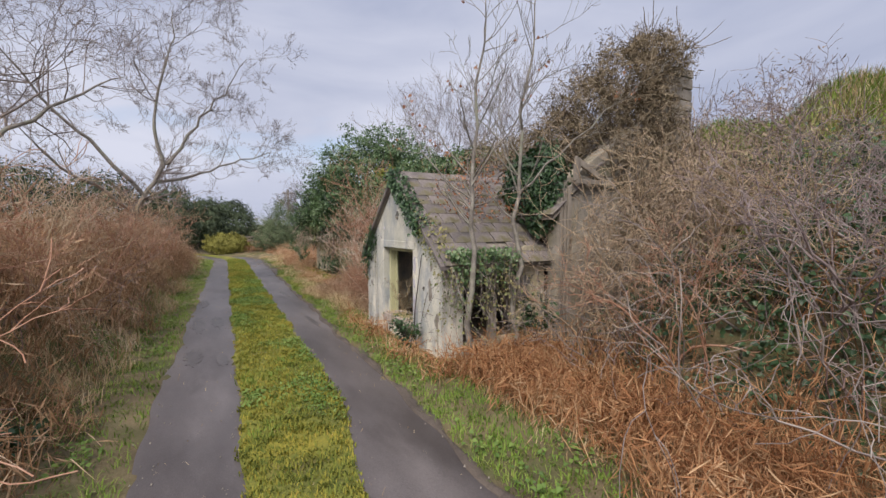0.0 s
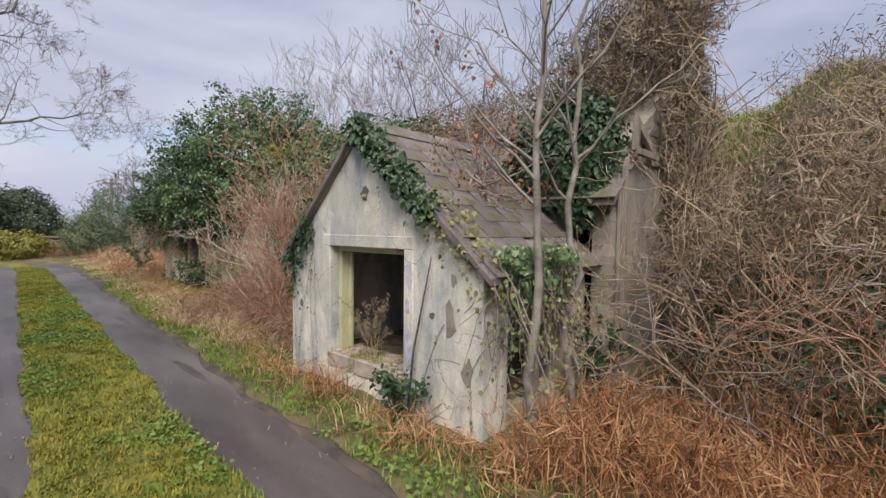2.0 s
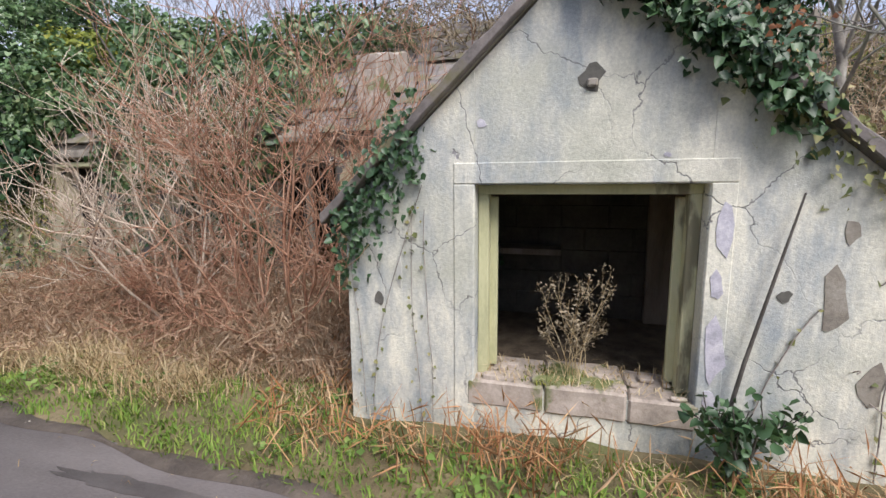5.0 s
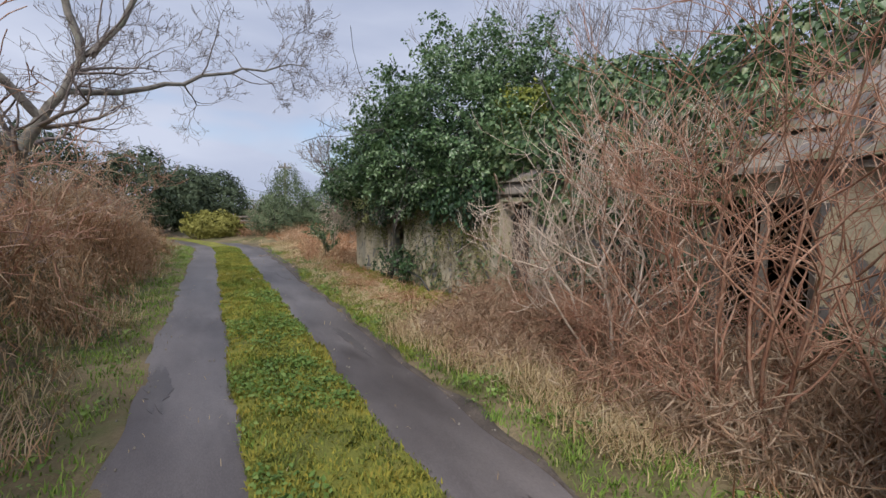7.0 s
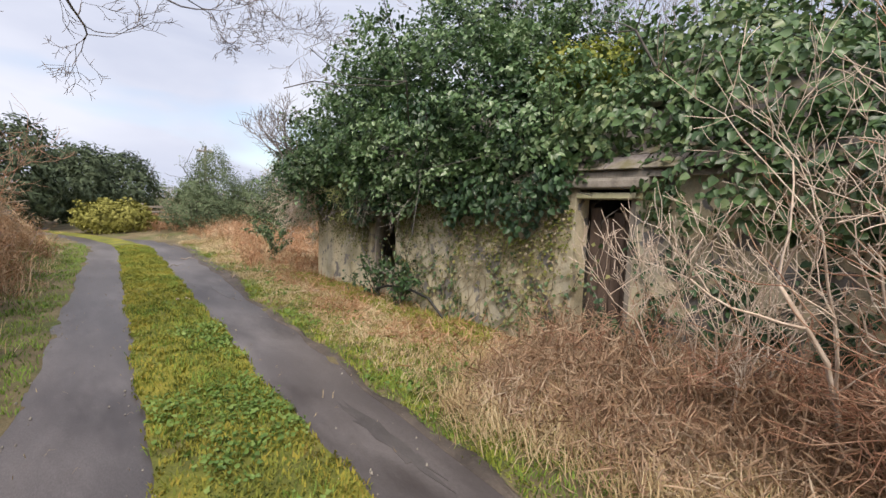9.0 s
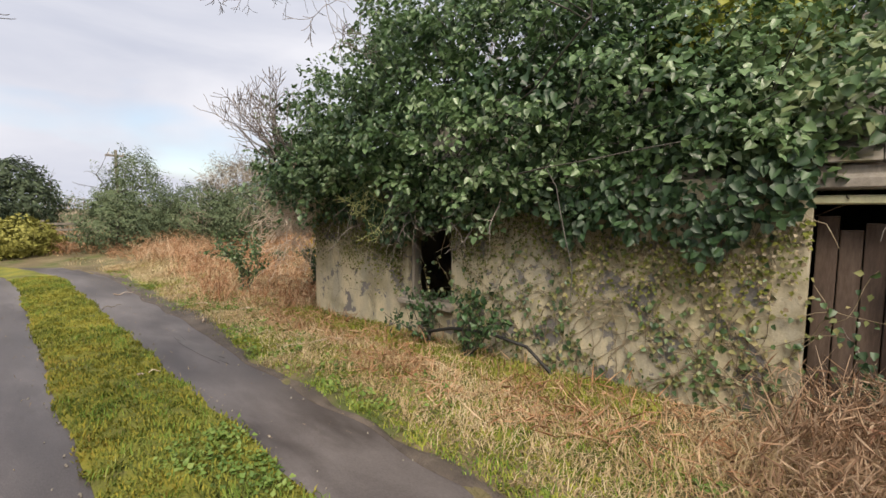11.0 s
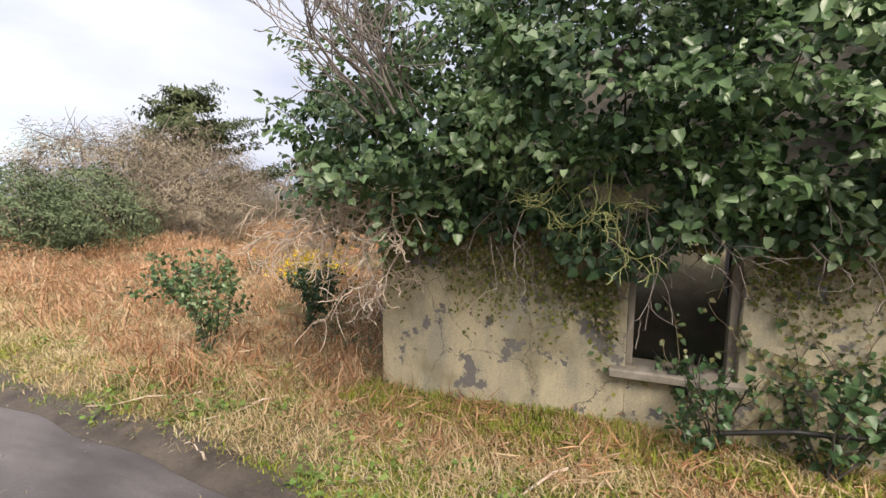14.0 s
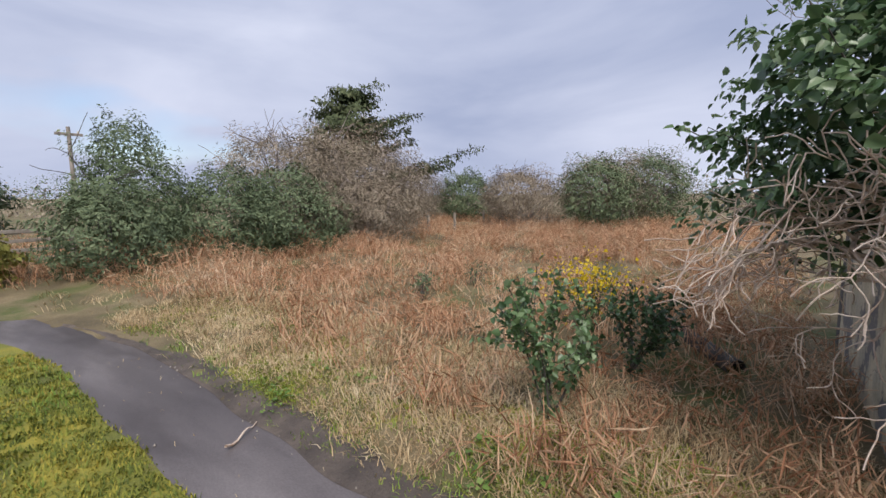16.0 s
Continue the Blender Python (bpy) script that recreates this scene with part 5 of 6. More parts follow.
for _ in range(16):
    lo, lt = [], []
    p = (3.6 + ri.uniform(-0.15, 0.2), 18.75 + ri.uniform(-0.25, 0.25), 2.45 + ri.uniform(-0.1, 0.15))
    branch(ri, p, (ri.uniform(-0.75, -0.15), ri.uniform(-0.1, 0.7), ri.uniform(0.5, 1.0)), ri.uniform(0.4, 0.65), ri.uniform(0.009, 0.014), 2, lo, lt, 0.16, 0.08, (2, 3), 0.6, 0.6, 5, 0.0035)
    tubes("bare_stem", lo, M_TWIG, big_ivy, 4, "bare upright ivy twigs")
for _ in range(22):
    lo, lt = [], []
    p = (4.7 + ri.uniform(-0.25, 0.3), ri.uniform(18.95, 19.7), ri.uniform(1.45, 2.1))
    branch(ri, p, (ri.uniform(-0.7, 0.0), ri.uniform(0.1, 1.0), ri.uniform(-0.2, 0.2)), ri.uniform(0.5, 0.85), ri.uniform(0.008, 0.018), 2, lo, lt, 0.26, -0.03, (2, 3), 0.6, 0.8, 6, 0.004)
    tubes("bare_stem", lo, M_PALEBARK, big_ivy, 5, "twisted bleached bare stem")
for _ in range(7):
    lo, lt = [], []
    p = (4.1 + ri.uniform(-0.15, 0.2), ri.uniform(18.75, 19.4), ri.uniform(1.55, 2.15))
    branch(ri, p, (ri.uniform(-0.6, 0.0), ri.uniform(-0.8, 0.9), ri.uniform(-0.6, 0.35)), ri.uniform(0.35, 0.6), ri.uniform(0.007, 0.012), 2, lo, lt, 0.34, -0.03, (2, 3), 0.6, 0.9, 7, 0.004)
    tubes("bare_stem", lo, M_PALEBARK, big_ivy, 5, "twisted bleached bare stem")
for _ in range(26):
    lo, lt = [], []
    p = (4.3 + ri.uniform(-0.15, 0.1), ri.uniform(15.5, 18.2), ri.uniform(1.5, 2.1))
    branch(ri, p, (ri.uniform(-0.5, 0.0), ri.uniform(-0.5, 0.5), ri.uniform(-0.9, -0.2)), ri.uniform(0.3, 0.55), ri.uniform(0.004, 0.008), 1, lo, lt, 0.22, -0.1, (1, 2), 0.6, 0.9, 5, 0.002)
    tubes("bare_stem", lo, M_TWIG, big_ivy, 4, "hanging bleached bare stem")

for _ in range(8):
    lo, lt = [], []
    p = (4.2 + ri.uniform(-0.1, 0.1), 17.5 + ri.uniform(-0.25, 0.25), ri.uniform(1.75, 2.2))
    branch(ri, p, (ri.uniform(-0.5, 0.1), ri.uniform(-0.6, 0.6), ri.uniform(-1.0, -0.4)), ri.uniform(0.28, 0.45), ri.uniform(0.005, 0.009), 2, lo, lt, 0.22, -0.04, (2, 3), 0.6, 0.8, 5, 0.003)
    tubes("mossy_stem", lo, M_LICHEN, big_ivy, 4, "mossy yellow-green drooping stem")
bush("roof_ivy", "thick green ivy hedge growing over the cottage roof", "ivy",
     [(4.58, 11.9, 1.85, 0.32, 0.7, 0.6), (4.58, 11.1, 1.85, 0.32, 0.7, 0.6), (4.6, 10.4, 2.0, 0.3, 0.5, 0.45), (4.7, 13.3, 2.3, 0.4, 0.6, 0.4), (5.2, 12.9, 2.5, 0.9, 1.0, 0.55), (5.3, 11.7, 2.6, 0.9, 1.0, 0.6), (5.4, 10.4, 2.55, 0.8, 0.9, 0.5), (6.0, 12.5, 3.2, 1.0, 1.4, 0.7), (6.2, 10.2, 3.3, 0.9, 1.3, 0.55)], 22000, 0.08, M_IVYE, (5.3, 11.8, 1.6), ri, 12, None, 0.4, 1.5, 0.6, "", 0.16, "leaves")
bush("yellowing_shrub", "yellow-green leafy shrub on the cottage roof", "shrub", [(5.5, 13.9, 3.35, 0.5, 0.8, 0.4)], 1800, 0.08, M_YELLOWLEAF, (5.6, 13.9, 2.6), ri, 5, None, 0.6, 1.5, 0.5)


def wall_ivy(name, label, n, x0, x1, y0, y1, z0, z1, size, mat, rng, keep=None, out=(-1, 0, 0), parent=None):
    p = np.stack([rng.uniform(x0, x1, n), rng.uniform(y0, y1, n), rng.uniform(z0, z1, n)], 1)
    if keep is not None:
        p = p[keep(p)]
    ob = leaves(name, p, np.tile(out, (len(p), 1)), size, mat, parent, rng, 0.9)
    return ob


def vine(rng, p, d, length, axis_x, r=0.006, wob=0.35):
    """A stem that climbs flat over a wall in the plane x = axis_x."""
    segs, pts = [], []
    p, d = np.array(p, float), np.array(d, float)
    for _ in range(int(length / 0.06)):
        d = unit(d + rng.normal(0, wob, 3) * [0, 1, 1])
        d[0] = 0
        q = p + d * 0.06
        q[0] = axis_x - 0.012
        segs.append((*p, *q, r, r * 0.97))
        pts.append(q.copy())
        p, r = q, max(0.002, r * 0.985)
    return segs, np.array(pts)


ivy_porch = thing("porch_ivy", 2.8, 6.4, 1.8, "dark green ivy draped down the porch gable and roof", "ivy")
n = 1900
t_ = ri.random(n) ** 1.25
yy = Y_A + 0.04 - t_ * 0.98 + ri.normal(0, 0.055, n)
zz = Z_A + 0.06 - t_ * 0.84 + ri.normal(0, 0.065, n) - 0.05 * ri.random(n)
leaves("leaves", np.stack([2.74 + ri.uniform(-0.10, 0.16, n), yy, zz], 1), np.tile([-1, -0.4, 0.5], (n, 1)), 0.052, M_IVYD, ivy_porch, ri, 0.7)
n = 700
t_ = 0.55 + 0.5 * ri.random(n)
leaves("leaves", np.stack([2.76 + ri.uniform(-0.06, 0.3, n), Y_A - t_ * 1.42 + ri.normal(0, 0.06, n), Z_A + 0.05 - t_ * 1.2 + ri.normal(0, 0.06, n) - 0.22 * ri.random(n) ** 2], 1), np.tile([-1, -0.4, 0.5], (n, 1)), 0.042, M_IVYM, ivy_porch, ri, 0.8)
n = 750
t_ = ri.random(n)
leaves("leaves", np.stack([2.76 + ri.uniform(-0.07, 0.1, n), 7.95 + t_ * 0.5 + ri.normal(0, 0.04, n), 2.0 - t_ * 0.62 + ri.normal(0, 0.07, n) - 0.42 * ri.random(n) ** 2], 1), np.tile([-1, 0.2, 0.3], (n, 1)), 0.042, M_IVYD, ivy_porch, ri, 0.8)
n = 900
hang = ri.random(n)
leaves("leaves", np.stack([2.9 + 1.0 * hang + ri.normal(0, 0.05, n), 5.55 + ri.normal(0, 0.07, n), 1.52 - np.abs(ri.normal(0, 0.06 + 0.42 * np.abs(np.sin(hang * 11)) ** 2 * (1 - 0.5 * hang), n)) + 0.10 * ri.random(n)], 1), np.tile([-0.2, -1, 0.4], (n, 1)), 0.05, M_IVY, ivy_porch, ri, 0.8)
segs, drop = [], []
for _ in range(90):
    p = np.array([2.82 + 1.15 * ri.random() ** 1.4, 5.56 + ri.normal(0, 0.06), 1.5 + ri.uniform(-0.1, 0.12)])
    d = np.array([ri.normal(0, 0.25), ri.normal(0, 0.12), -1.0])
    for _k in range(int(ri.uniform(5, 17))):
        d = unit(d + ri.normal(0, 0.16, 3) + [0, 0, -0.08])
        q = p + d * 0.08
        if q[2] < 0.12:
            break
        segs.append((*p, *q, 0.0038, 0.0034))
        drop.append(q)
        p = q
tagged(tubes("hanging_vine_mass", segs, M_TWIG, ivy_porch, 3, "dead hanging vine stems"), "", "", "", "stuff")
drop = np.array(drop)[ri.random(len(drop)) < 0.7]
leaves("leaves", drop + ri.normal(0, 0.02, drop.shape), np.tile([-0.5, -0.8, 0.4], (len(drop), 1)), 0.042, M_IVYM, ivy_porch, ri, 0.9)
vs, vp = [], []
for y in (7.97, 8.28, 7.9, 8.33):
    s, q = vine(ri, (2.79, y, 0.15), (0, 0, 1), ri.uniform(1.0, 1.5), 2.8, 0.0022, 0.035)
    vs += s
    vp.append(q)
for y, dy, L in ((6.40, -0.9, 0.9), (5.75, 0.05, 1.1)):
    s, q = vine(ri, (2.79, y, 0.15), (0, dy, 1), L, 2.8, 0.004, 0.12)
    vs += s
    vp.append(q)
tagged(tubes("vine_mass", vs, M_TWIG, ivy_porch, 4), "", "", "", "stuff")
vp = np.concatenate(vp)
vp = vp[ri.random(len(vp)) < 0.75]
leaves("leaves", vp + ri.normal(0, 0.015, vp.shape), np.tile([-1, 0, 0.3], (len(vp), 1)), 0.032, M_IVYM, ivy_porch, ri, 0.9)
bush("roof_briar", "russet-leaved briar sprawling over the porch slates", "shrub", [(3.5, 6.3, 2.4, 0.5, 0.45, 0.35), (4.0, 6.6, 2.75, 0.45, 0.5, 0.3), (3.9, 6.1, 2.15, 0.6, 0.3, 0.25)], 420, 0.05, M_RUSSET, (3.7, 6.5, 2.15), ri, 24, M_TWIG, 0.8, 2.0, 0.5)
bush("corner_ivy", "dark ivy clump between porch roof and cottage", "ivy", [(4.62, 6.1, 2.45, 0.26, 0.6, 0.6), (4.66, 5.72, 2.6, 0.22, 0.35, 0.55), (4.6, 5.75, 2.05, 0.2, 0.3, 0.3)], 5200, 0.06, M_IVYD, (4.7, 6.0, 1.6), ri, 6, None, 0.6, 1.3, 0.8, "", 0.18, "leaves")

# climbing growth on the far wall
far_ivy = thing("wall_ivy", 4.45, 15.5, 0.5, "mottled ivy and dead vines creeping over the pale wall", "ivy")
vs, vp = [], []
for _ in range(64):
    s, q = vine(ri, (4.47, 13.3 + 3.2 * ri.random() ** 1.3, 0.1), (0, ri.uniform(-0.6, 0.6), 1), ri.uniform(0.7, 1.9), 4.48, 0.0045, 0.22)
    vs += s
    vp.append(q)
for _ in range(60):
    s, q = vine(ri, (4.47, ri.uniform(13.3, 19.2), 1.7), (0, ri.uniform(-0.4, 0.4), -1), ri.uniform(0.3, 0.8), 4.48, 0.004, 0.25)
    vs += s
tagged(tubes("vine_mass", vs, M_OLIVE, far_ivy, 3), "", "", "", "stuff")
vp = np.concatenate(vp)
vp = vp[wavy(vp[:, 1] * 1.5, vp[:, 2] * 1.1 + 0.7) > -0.6]
for half, mat in ((vp[::2], M_IVYM), (vp[1::2], M_IVYE)):
    leaves("leaves", half + ri.normal(0, 0.03, half.shape) * [0.4, 1, 1], np.tile([-1, 0, 0.3], (len(half), 1)), 0.05, mat, far_ivy, ri, 0.9)
def fringe(y): return 1.52 + 0.08 * smooth(16.0, 14.8, y) + 0.16 * np.sin(y * 2.1) + 0.10 * np.sin(y * 5.3 + 1) + 0.06 * np.sin(y * 11.7)


# wall growth whose dark colours also carry the shade below the ivy overhang
n = 3400
fy = ri.uniform(13.2, 19.2, n)
fz = fringe(fy) + 0.5 * ri.random(n) ** 0.8
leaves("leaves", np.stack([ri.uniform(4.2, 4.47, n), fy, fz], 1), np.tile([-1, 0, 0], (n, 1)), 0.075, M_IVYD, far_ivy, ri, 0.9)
for n, wid, mat, size in ((3200, 0.20, M_IVYM, 0.038), (5600, 0.28, M_MOSSD, 0.034), (3200, 0.26, M_OLIVE, 0.034)):
    fy = ri.uniform(13.2, 19.28, n)
    fz = fringe(fy) - 0.02 - np.abs(ri.normal(0, wid, n)) * (0.5 + 0.8 * np.sin(fy * 2.7 + 0.8 * np.sin(fy * 5)) ** 2)
    ok = ~((fy > 16.4) & (fy < 17.25) & (fz < 1.5)) & (fz > 0.2) & ((fy > 16.2) | (ri.random(n) < 0.45))
    leaves("creeper_and_shade", np.stack([ri.uniform(4.43, 4.480, n), fy, fz], 1)[ok], np.tile([-1, 0, 0.2], (ok.sum(), 1)), size, mat, far_ivy, ri, 0.9)
segs = []
for _ in range(150):
    y = ri.uniform(13.3, 19.2)
    s_, q_ = vine(ri, (4.47, y, float(fringe(y)) + 0.2), (0, ri.uniform(-0.3, 0.3), -1), ri.uniform(0.25, 0.6), 4.475, 0.004, 0.28)
    if not 16.35 < y < 17.3:
        segs += s_
tagged(tubes("root_mass", segs, M_OLIVE, far_ivy, 3), "", "", "", "stuff")


near_ivy = thing("wall_ivy", 4.5, 10.5, 0.4, "dark ivy and dead stems clinging to the cottage front", "ivy")
vs, vp = [], []
for _ in range(70):
    s_, q_ = vine(ri, (4.53, ri.uniform(8.55, 12.5), 0.1), (0, ri.uniform(-0.5, 0.5), 1), ri.uniform(0.7, 1.9), 4.545, 0.007, 0.28)
    vs += s_
    vp.append(q_)
tagged(tubes("vine_mass", vs, M_TWIG, near_ivy, 3), "", "", "", "stuff")
vp = np.concatenate(vp)
vp = np.repeat(vp, 3, 0)
vp = vp[~((vp[:, 1] > W_R) & (vp[:, 1] < W_L) & (vp[:, 2] > W_B) & (vp[:, 2] < W_T)) & (wavy(vp[:, 1] * 1.6, vp[:, 2] * 2.2) > -0.35)]
leaves("leaves", vp + ri.normal(0, 0.035, vp.shape) * [0.4, 1, 1] - [0.02, 0, 0], np.tile([-1, 0, 0.3], (len(vp), 1)), 0.055, M_IVYD, near_ivy, ri, 0.9)


def holly(name, label, base, h, n, size, mat, rng, width=0.3, group=""):
    ob = thing(name, *base, label, "shrub", group)
    segs, tips = [], []
    for _ in range(6):
        branch(rng, base, (rng.normal(0, width), rng.normal(0, width), 1), h * 0.6, 0.010, 1, segs, tips, 0.15, 0.1, (2, 3), 0.6, 0.7, 5, 0.003)
    tagged(tubes("stem_mass", segs, M_DARKBARK, ob, 4), "", "", "", "stuff")
    s = np.array(segs)
    k = rng.integers(0, len(s), n)
    p = s[k, :3] + (s[k, 3:6] - s[k, :3]) * rng.random((n, 1)) + rng.normal(0, 0.035, (n, 3))
    p = p[p[:, 2] > base[2] + h * 0.08]
    leaves("leaves", p, rng.normal(0, 1, p.shape) + [0, 0, 0.4], size, mat, ob, rng, 0.3)
    return ob


holly("young_holly", "small dark holly seedling growing below the porch window", (2.62, 6.35, 0.1), 0.55, 260, 0.055, M_IVYD, ri)
holly("young_holly", "glossy dark holly shoots in front of the far window", (4.2, 16.0, 0.1), 0.95, 520, 0.06, M_IVYD, ri, 0.6)
holly("young_holly", "glossy dark holly shoots spreading along the wall", (4.3, 16.6, 0.15), 0.8, 300, 0.06, M_IVYD, ri, 0.7)
holly("roadside_shrub", "small olive-green upright shrub in the bracken", (4.27, 21.35, 0.08), 1.35, 1150, 0.055, M_IVY, ri, 0.13)
holly("roadside_shrub", "small dark evergreen sapling beside the gorse", (5.55, 21.05, 0.08), 1.05, 950, 0.05, M_IVYD, ri, 0.12)
holly("brick_side_shrub", "small holly shoot beside the broken porch wall", (4.3, 5.35, 0.1), 0.9, 240, 0.06, M_IVYD, ri, 0.3)
holly("field_shrub", "little olive-green gorse tuft in the bracken field", (6.6, 24.5, 0.1), 0.7, 160, 0.05, M_EVER, ri, 0.3)
holly("field_shrub", "little olive-green gorse tuft in the open bracken", (7.9, 24.2, 0.1), 0.7, 160, 0.05, M_EVER, ri, 0.3)
holly("field_shrub", "little dark green shrub low on the hedge verge", (-1.25, 5.0, 0.15), 0.35, 220, 0.05, M_IVYD, ri, 0.6)
gorse = holly("gorse_bush", "gorse bush in bright yellow flower among bracken", (6.65, 21.8, 0.08), 1.0, 500, 0.045, M_EVER, ri, 0.4)
n = 480
flw = leaves("flower_mass", np.stack([6.6 + ri.normal(0, 0.30, n), 21.8 + ri.normal(0, 0.25, n), 0.84 + ri.normal(0, 0.15, n)], 1), ri.normal(0, 1, (n, 3)), 0.045, M_GORSE, gorse, ri, 0.1, "bright yellow flowers", 1.0)
tagged(flw, "", "", "", "stuff")
sb = np.stack([ri.uniform(2.80, 3.15, 300), ri.uniform(6.5, 7.66, 300), np.full(300, 0.44)], 1)
blades("sill_litter", sb, 0.09, 1.5, 0.005, M_STRAW, None, RG, "stuff", "straw and dead twigs littering the broken sill", "litter", 1.0)
sb = np.stack([ri.uniform(2.80, 3.1, 220), 7.2 + ri.normal(0, 0.14, 220), np.full(220, 0.44)], 1)
blades("sill_moss", sb, 0.03, 0.9, 0.008, M_MOSSD, None, RG, "stuff", "green moss tufts on the broken sill", "moss")
dead_plant = thing("dried_weed", 2.95, 7.1, 0.45, "dried seeding weed standing on the window sill", "weed")
segs, tips = [], []
for k in range(10):
    branch(ri, (2.93, 7.10 + ri.normal(0, 0.03), 0.44), (ri.normal(0, 0.1), ri.normal(0, 0.16), 1), ri.uniform(0.28, 0.5), 0.0035, 1, segs, tips, 0.14, 0.06, (2, 3), 0.4, 0.55, 6, 0.0016)
tagged(tubes("stalk_mass", segs, M_STRAW, dead_plant, 3), "", "", "", "stuff")
sg = np.array(segs)
sg = sg[sg[:, 2] > 0.55]
tp = np.repeat(sg[:, 3:6], 5, 0)
seeds = leaves("seed_head_mass", tp + ri.normal(0, 0.012, tp.shape), ri.normal(0, 1, tp.shape) + [0, 0, 0.6], 0.022, M_OLIVE, dead_plant, ri, -0.2, "", 0.4)
tagged(seeds, "", "", "", "stuff")

# brown scrub crowning the chimney and roof
bush("chimney_scrub", "wind-combed olive-brown scrub growing over the chimney", "shrub",
     [(6.95, 5.55, 4.72, 0.55, 0.5, 0.42), (6.35, 5.7, 4.35, 0.75, 0.6, 0.55), (5.7, 5.85, 3.8, 0.65, 0.6, 0.5), (5.15, 5.95, 3.25, 0.5, 0.5, 0.4), (6.5, 5.75, 3.75, 0.6, 0.4, 0.45), (7.2, 5.7, 4.2, 0.35, 0.35, 0.4), (7.2, 5.25, 3.2, 0.6, 0.22, 0.5), (6.6, 5.3, 3.75, 0.4, 0.25, 0.45), (6.95, 5.65, 4.85, 0.5, 0.3, 0.33)], 34000, 0.085, M_OLIVE, (6.2, 5.75, 3.3), ri, 44, M_OLIVE, 0.75, 2.6, -0.2, "", 0.32, "crown", 0.16)
bush("gable_scrub", "brown scrub and dead growth over the gable end", "shrub",
     [(6.2, 5.2, 2.7, 0.55, 0.2, 0.6), (5.85, 5.2, 3.1, 0.4, 0.2, 0.3), (6.1, 5.2, 1.5, 0.5, 0.2, 0.8), (6.9, 5.2, 2.4, 0.6, 0.2, 0.8)], 9000, 0.085, M_OLIVE, (6.3, 5.2, 1.2), ri, 30, M_OLIVE, 0.8, 0.9, 0.2, "", 0.32, "crown", 0.16)
bush("roof_scrub", "olive-brown and dull green scrub on the cottage roof", "shrub",
     [(6.0, 7.4, 3.3, 0.8, 0.9, 0.5), (6.1, 8.9, 3.35, 0.8, 0.9, 0.5)], 9000, 0.085, M_OLIVE, (6.0, 8.0, 2.8), ri, 24, M_OLIVE, 0.7, 2.5, 0.1, "", 0.3, "crown", 0.2)

# bare trees behind the cottage
for k, (x, y, h) in enumerate(((8.6, 9.5, 4.9), (9.2, 12.5, 5.8), (9.3, 14.4, 6.2), (8.9, 16.6, 6.4), (9.6, 19.0, 6.0), (8.8, 7.4, 5.2), (10.5, 11.0, 6.0), (8.2, 11.4, 5.4), (10.0, 15.6, 7.0), (8.4, 18.4, 6.0))):
    bare_tree("thin_bare_tree", "thin bare grey tree standing behind the cottage", (x, y, 0.9), [
        ([(x, y, 0.8), (x + 0.1, y, h * 0.4), (x - 0.1, y + 0.1, h * 0.75), (x, y, h)], 0.035),
        ([(x, y, 1.5), (x - 0.4, y + 0.4, h * 0.6), (x - 0.6, y + 0.6, h * 0.92)], 0.022),
        ([(x, y, 1.4), (x + 0.2, y - 0.5, h * 0.6), (x + 0.3, y - 0.7, h * 0.95)], 0.022)], rt, M_SKYTWIG, 0.06, 2, "tree", "bare trees behind the cottage", 4, 0.10, 0.14, (2, 3), 0.62, 0.6, None, None, 0.24, 0.0045)

# ---------------------------------------------------------------- the distance
rd = np.random.default_rng(31)
bush("willow_bush", "round olive willow bush where the lane bends", "shrub", [(1.9, 32.5, 0.7, 1.35, 1.0, 0.7)], 6000, 0.10, M_WILLOW, (1.9, 32.5, 0.1), rd, 20, M_WILLOW, 0.6, 0.1, -0.4)
for x, y, h, w in ((-1.5, 35, 4.4, 1.9), (-4.5, 34, 5.0, 2.2), (-7.5, 32, 5.2, 2.4), (-10.5, 30, 5.0, 2.4), (0.9, 39, 4.0, 1.6), (-13, 27, 5, 2.6), (3.2, 44, 4.2, 1.8)):
    bl = [(x, y, h * 0.45, w, w, h * 0.42), (x + rd.normal(0, 0.5), y, h * 0.75, w * 0.7, w * 0.7, h * 0.25), (x - w * 0.6, y - 0.4, h * 0.4, w * 0.7, w * 0.7, h * 0.3)]
    bush("evergreen_tree", "dark dense evergreen tree beyond the lane's bend", "tree", bl, 8500, 0.24, M_DARKEVER, (x, y, 0.1), rd, 9, None, 0.6, 0.2, 0.2, "evergreens beyond the bend", 0.28, "crown", 0.4)
for x, y, h, w in ((4.6, 31.5, 2.4, 1.3), (5.6, 33.2, 3.9, 1.3), (7.2, 31.6, 2.7, 1.5), (9.0, 31.5, 2.8, 1.6)):
    bl = [(x, y, h * 0.45, w, w, h * 0.42), (x, y, h * 0.75, w * 0.55, w * 0.55, h * 0.26), (x + w * 0.6, y, h * 0.35, w * 0.6, w * 0.6, h * 0.3)]
    bush("evergreen_shrub", "rounded grey-green evergreen shrub at the field's edge", "shrub", bl, 13000, 0.10, M_EVER, (x, y, 0.1), rd, 9, None, 0.6, 0.1, 0.2, "evergreen shrubs at the field's edge", 0.28, "crown", 0.4)
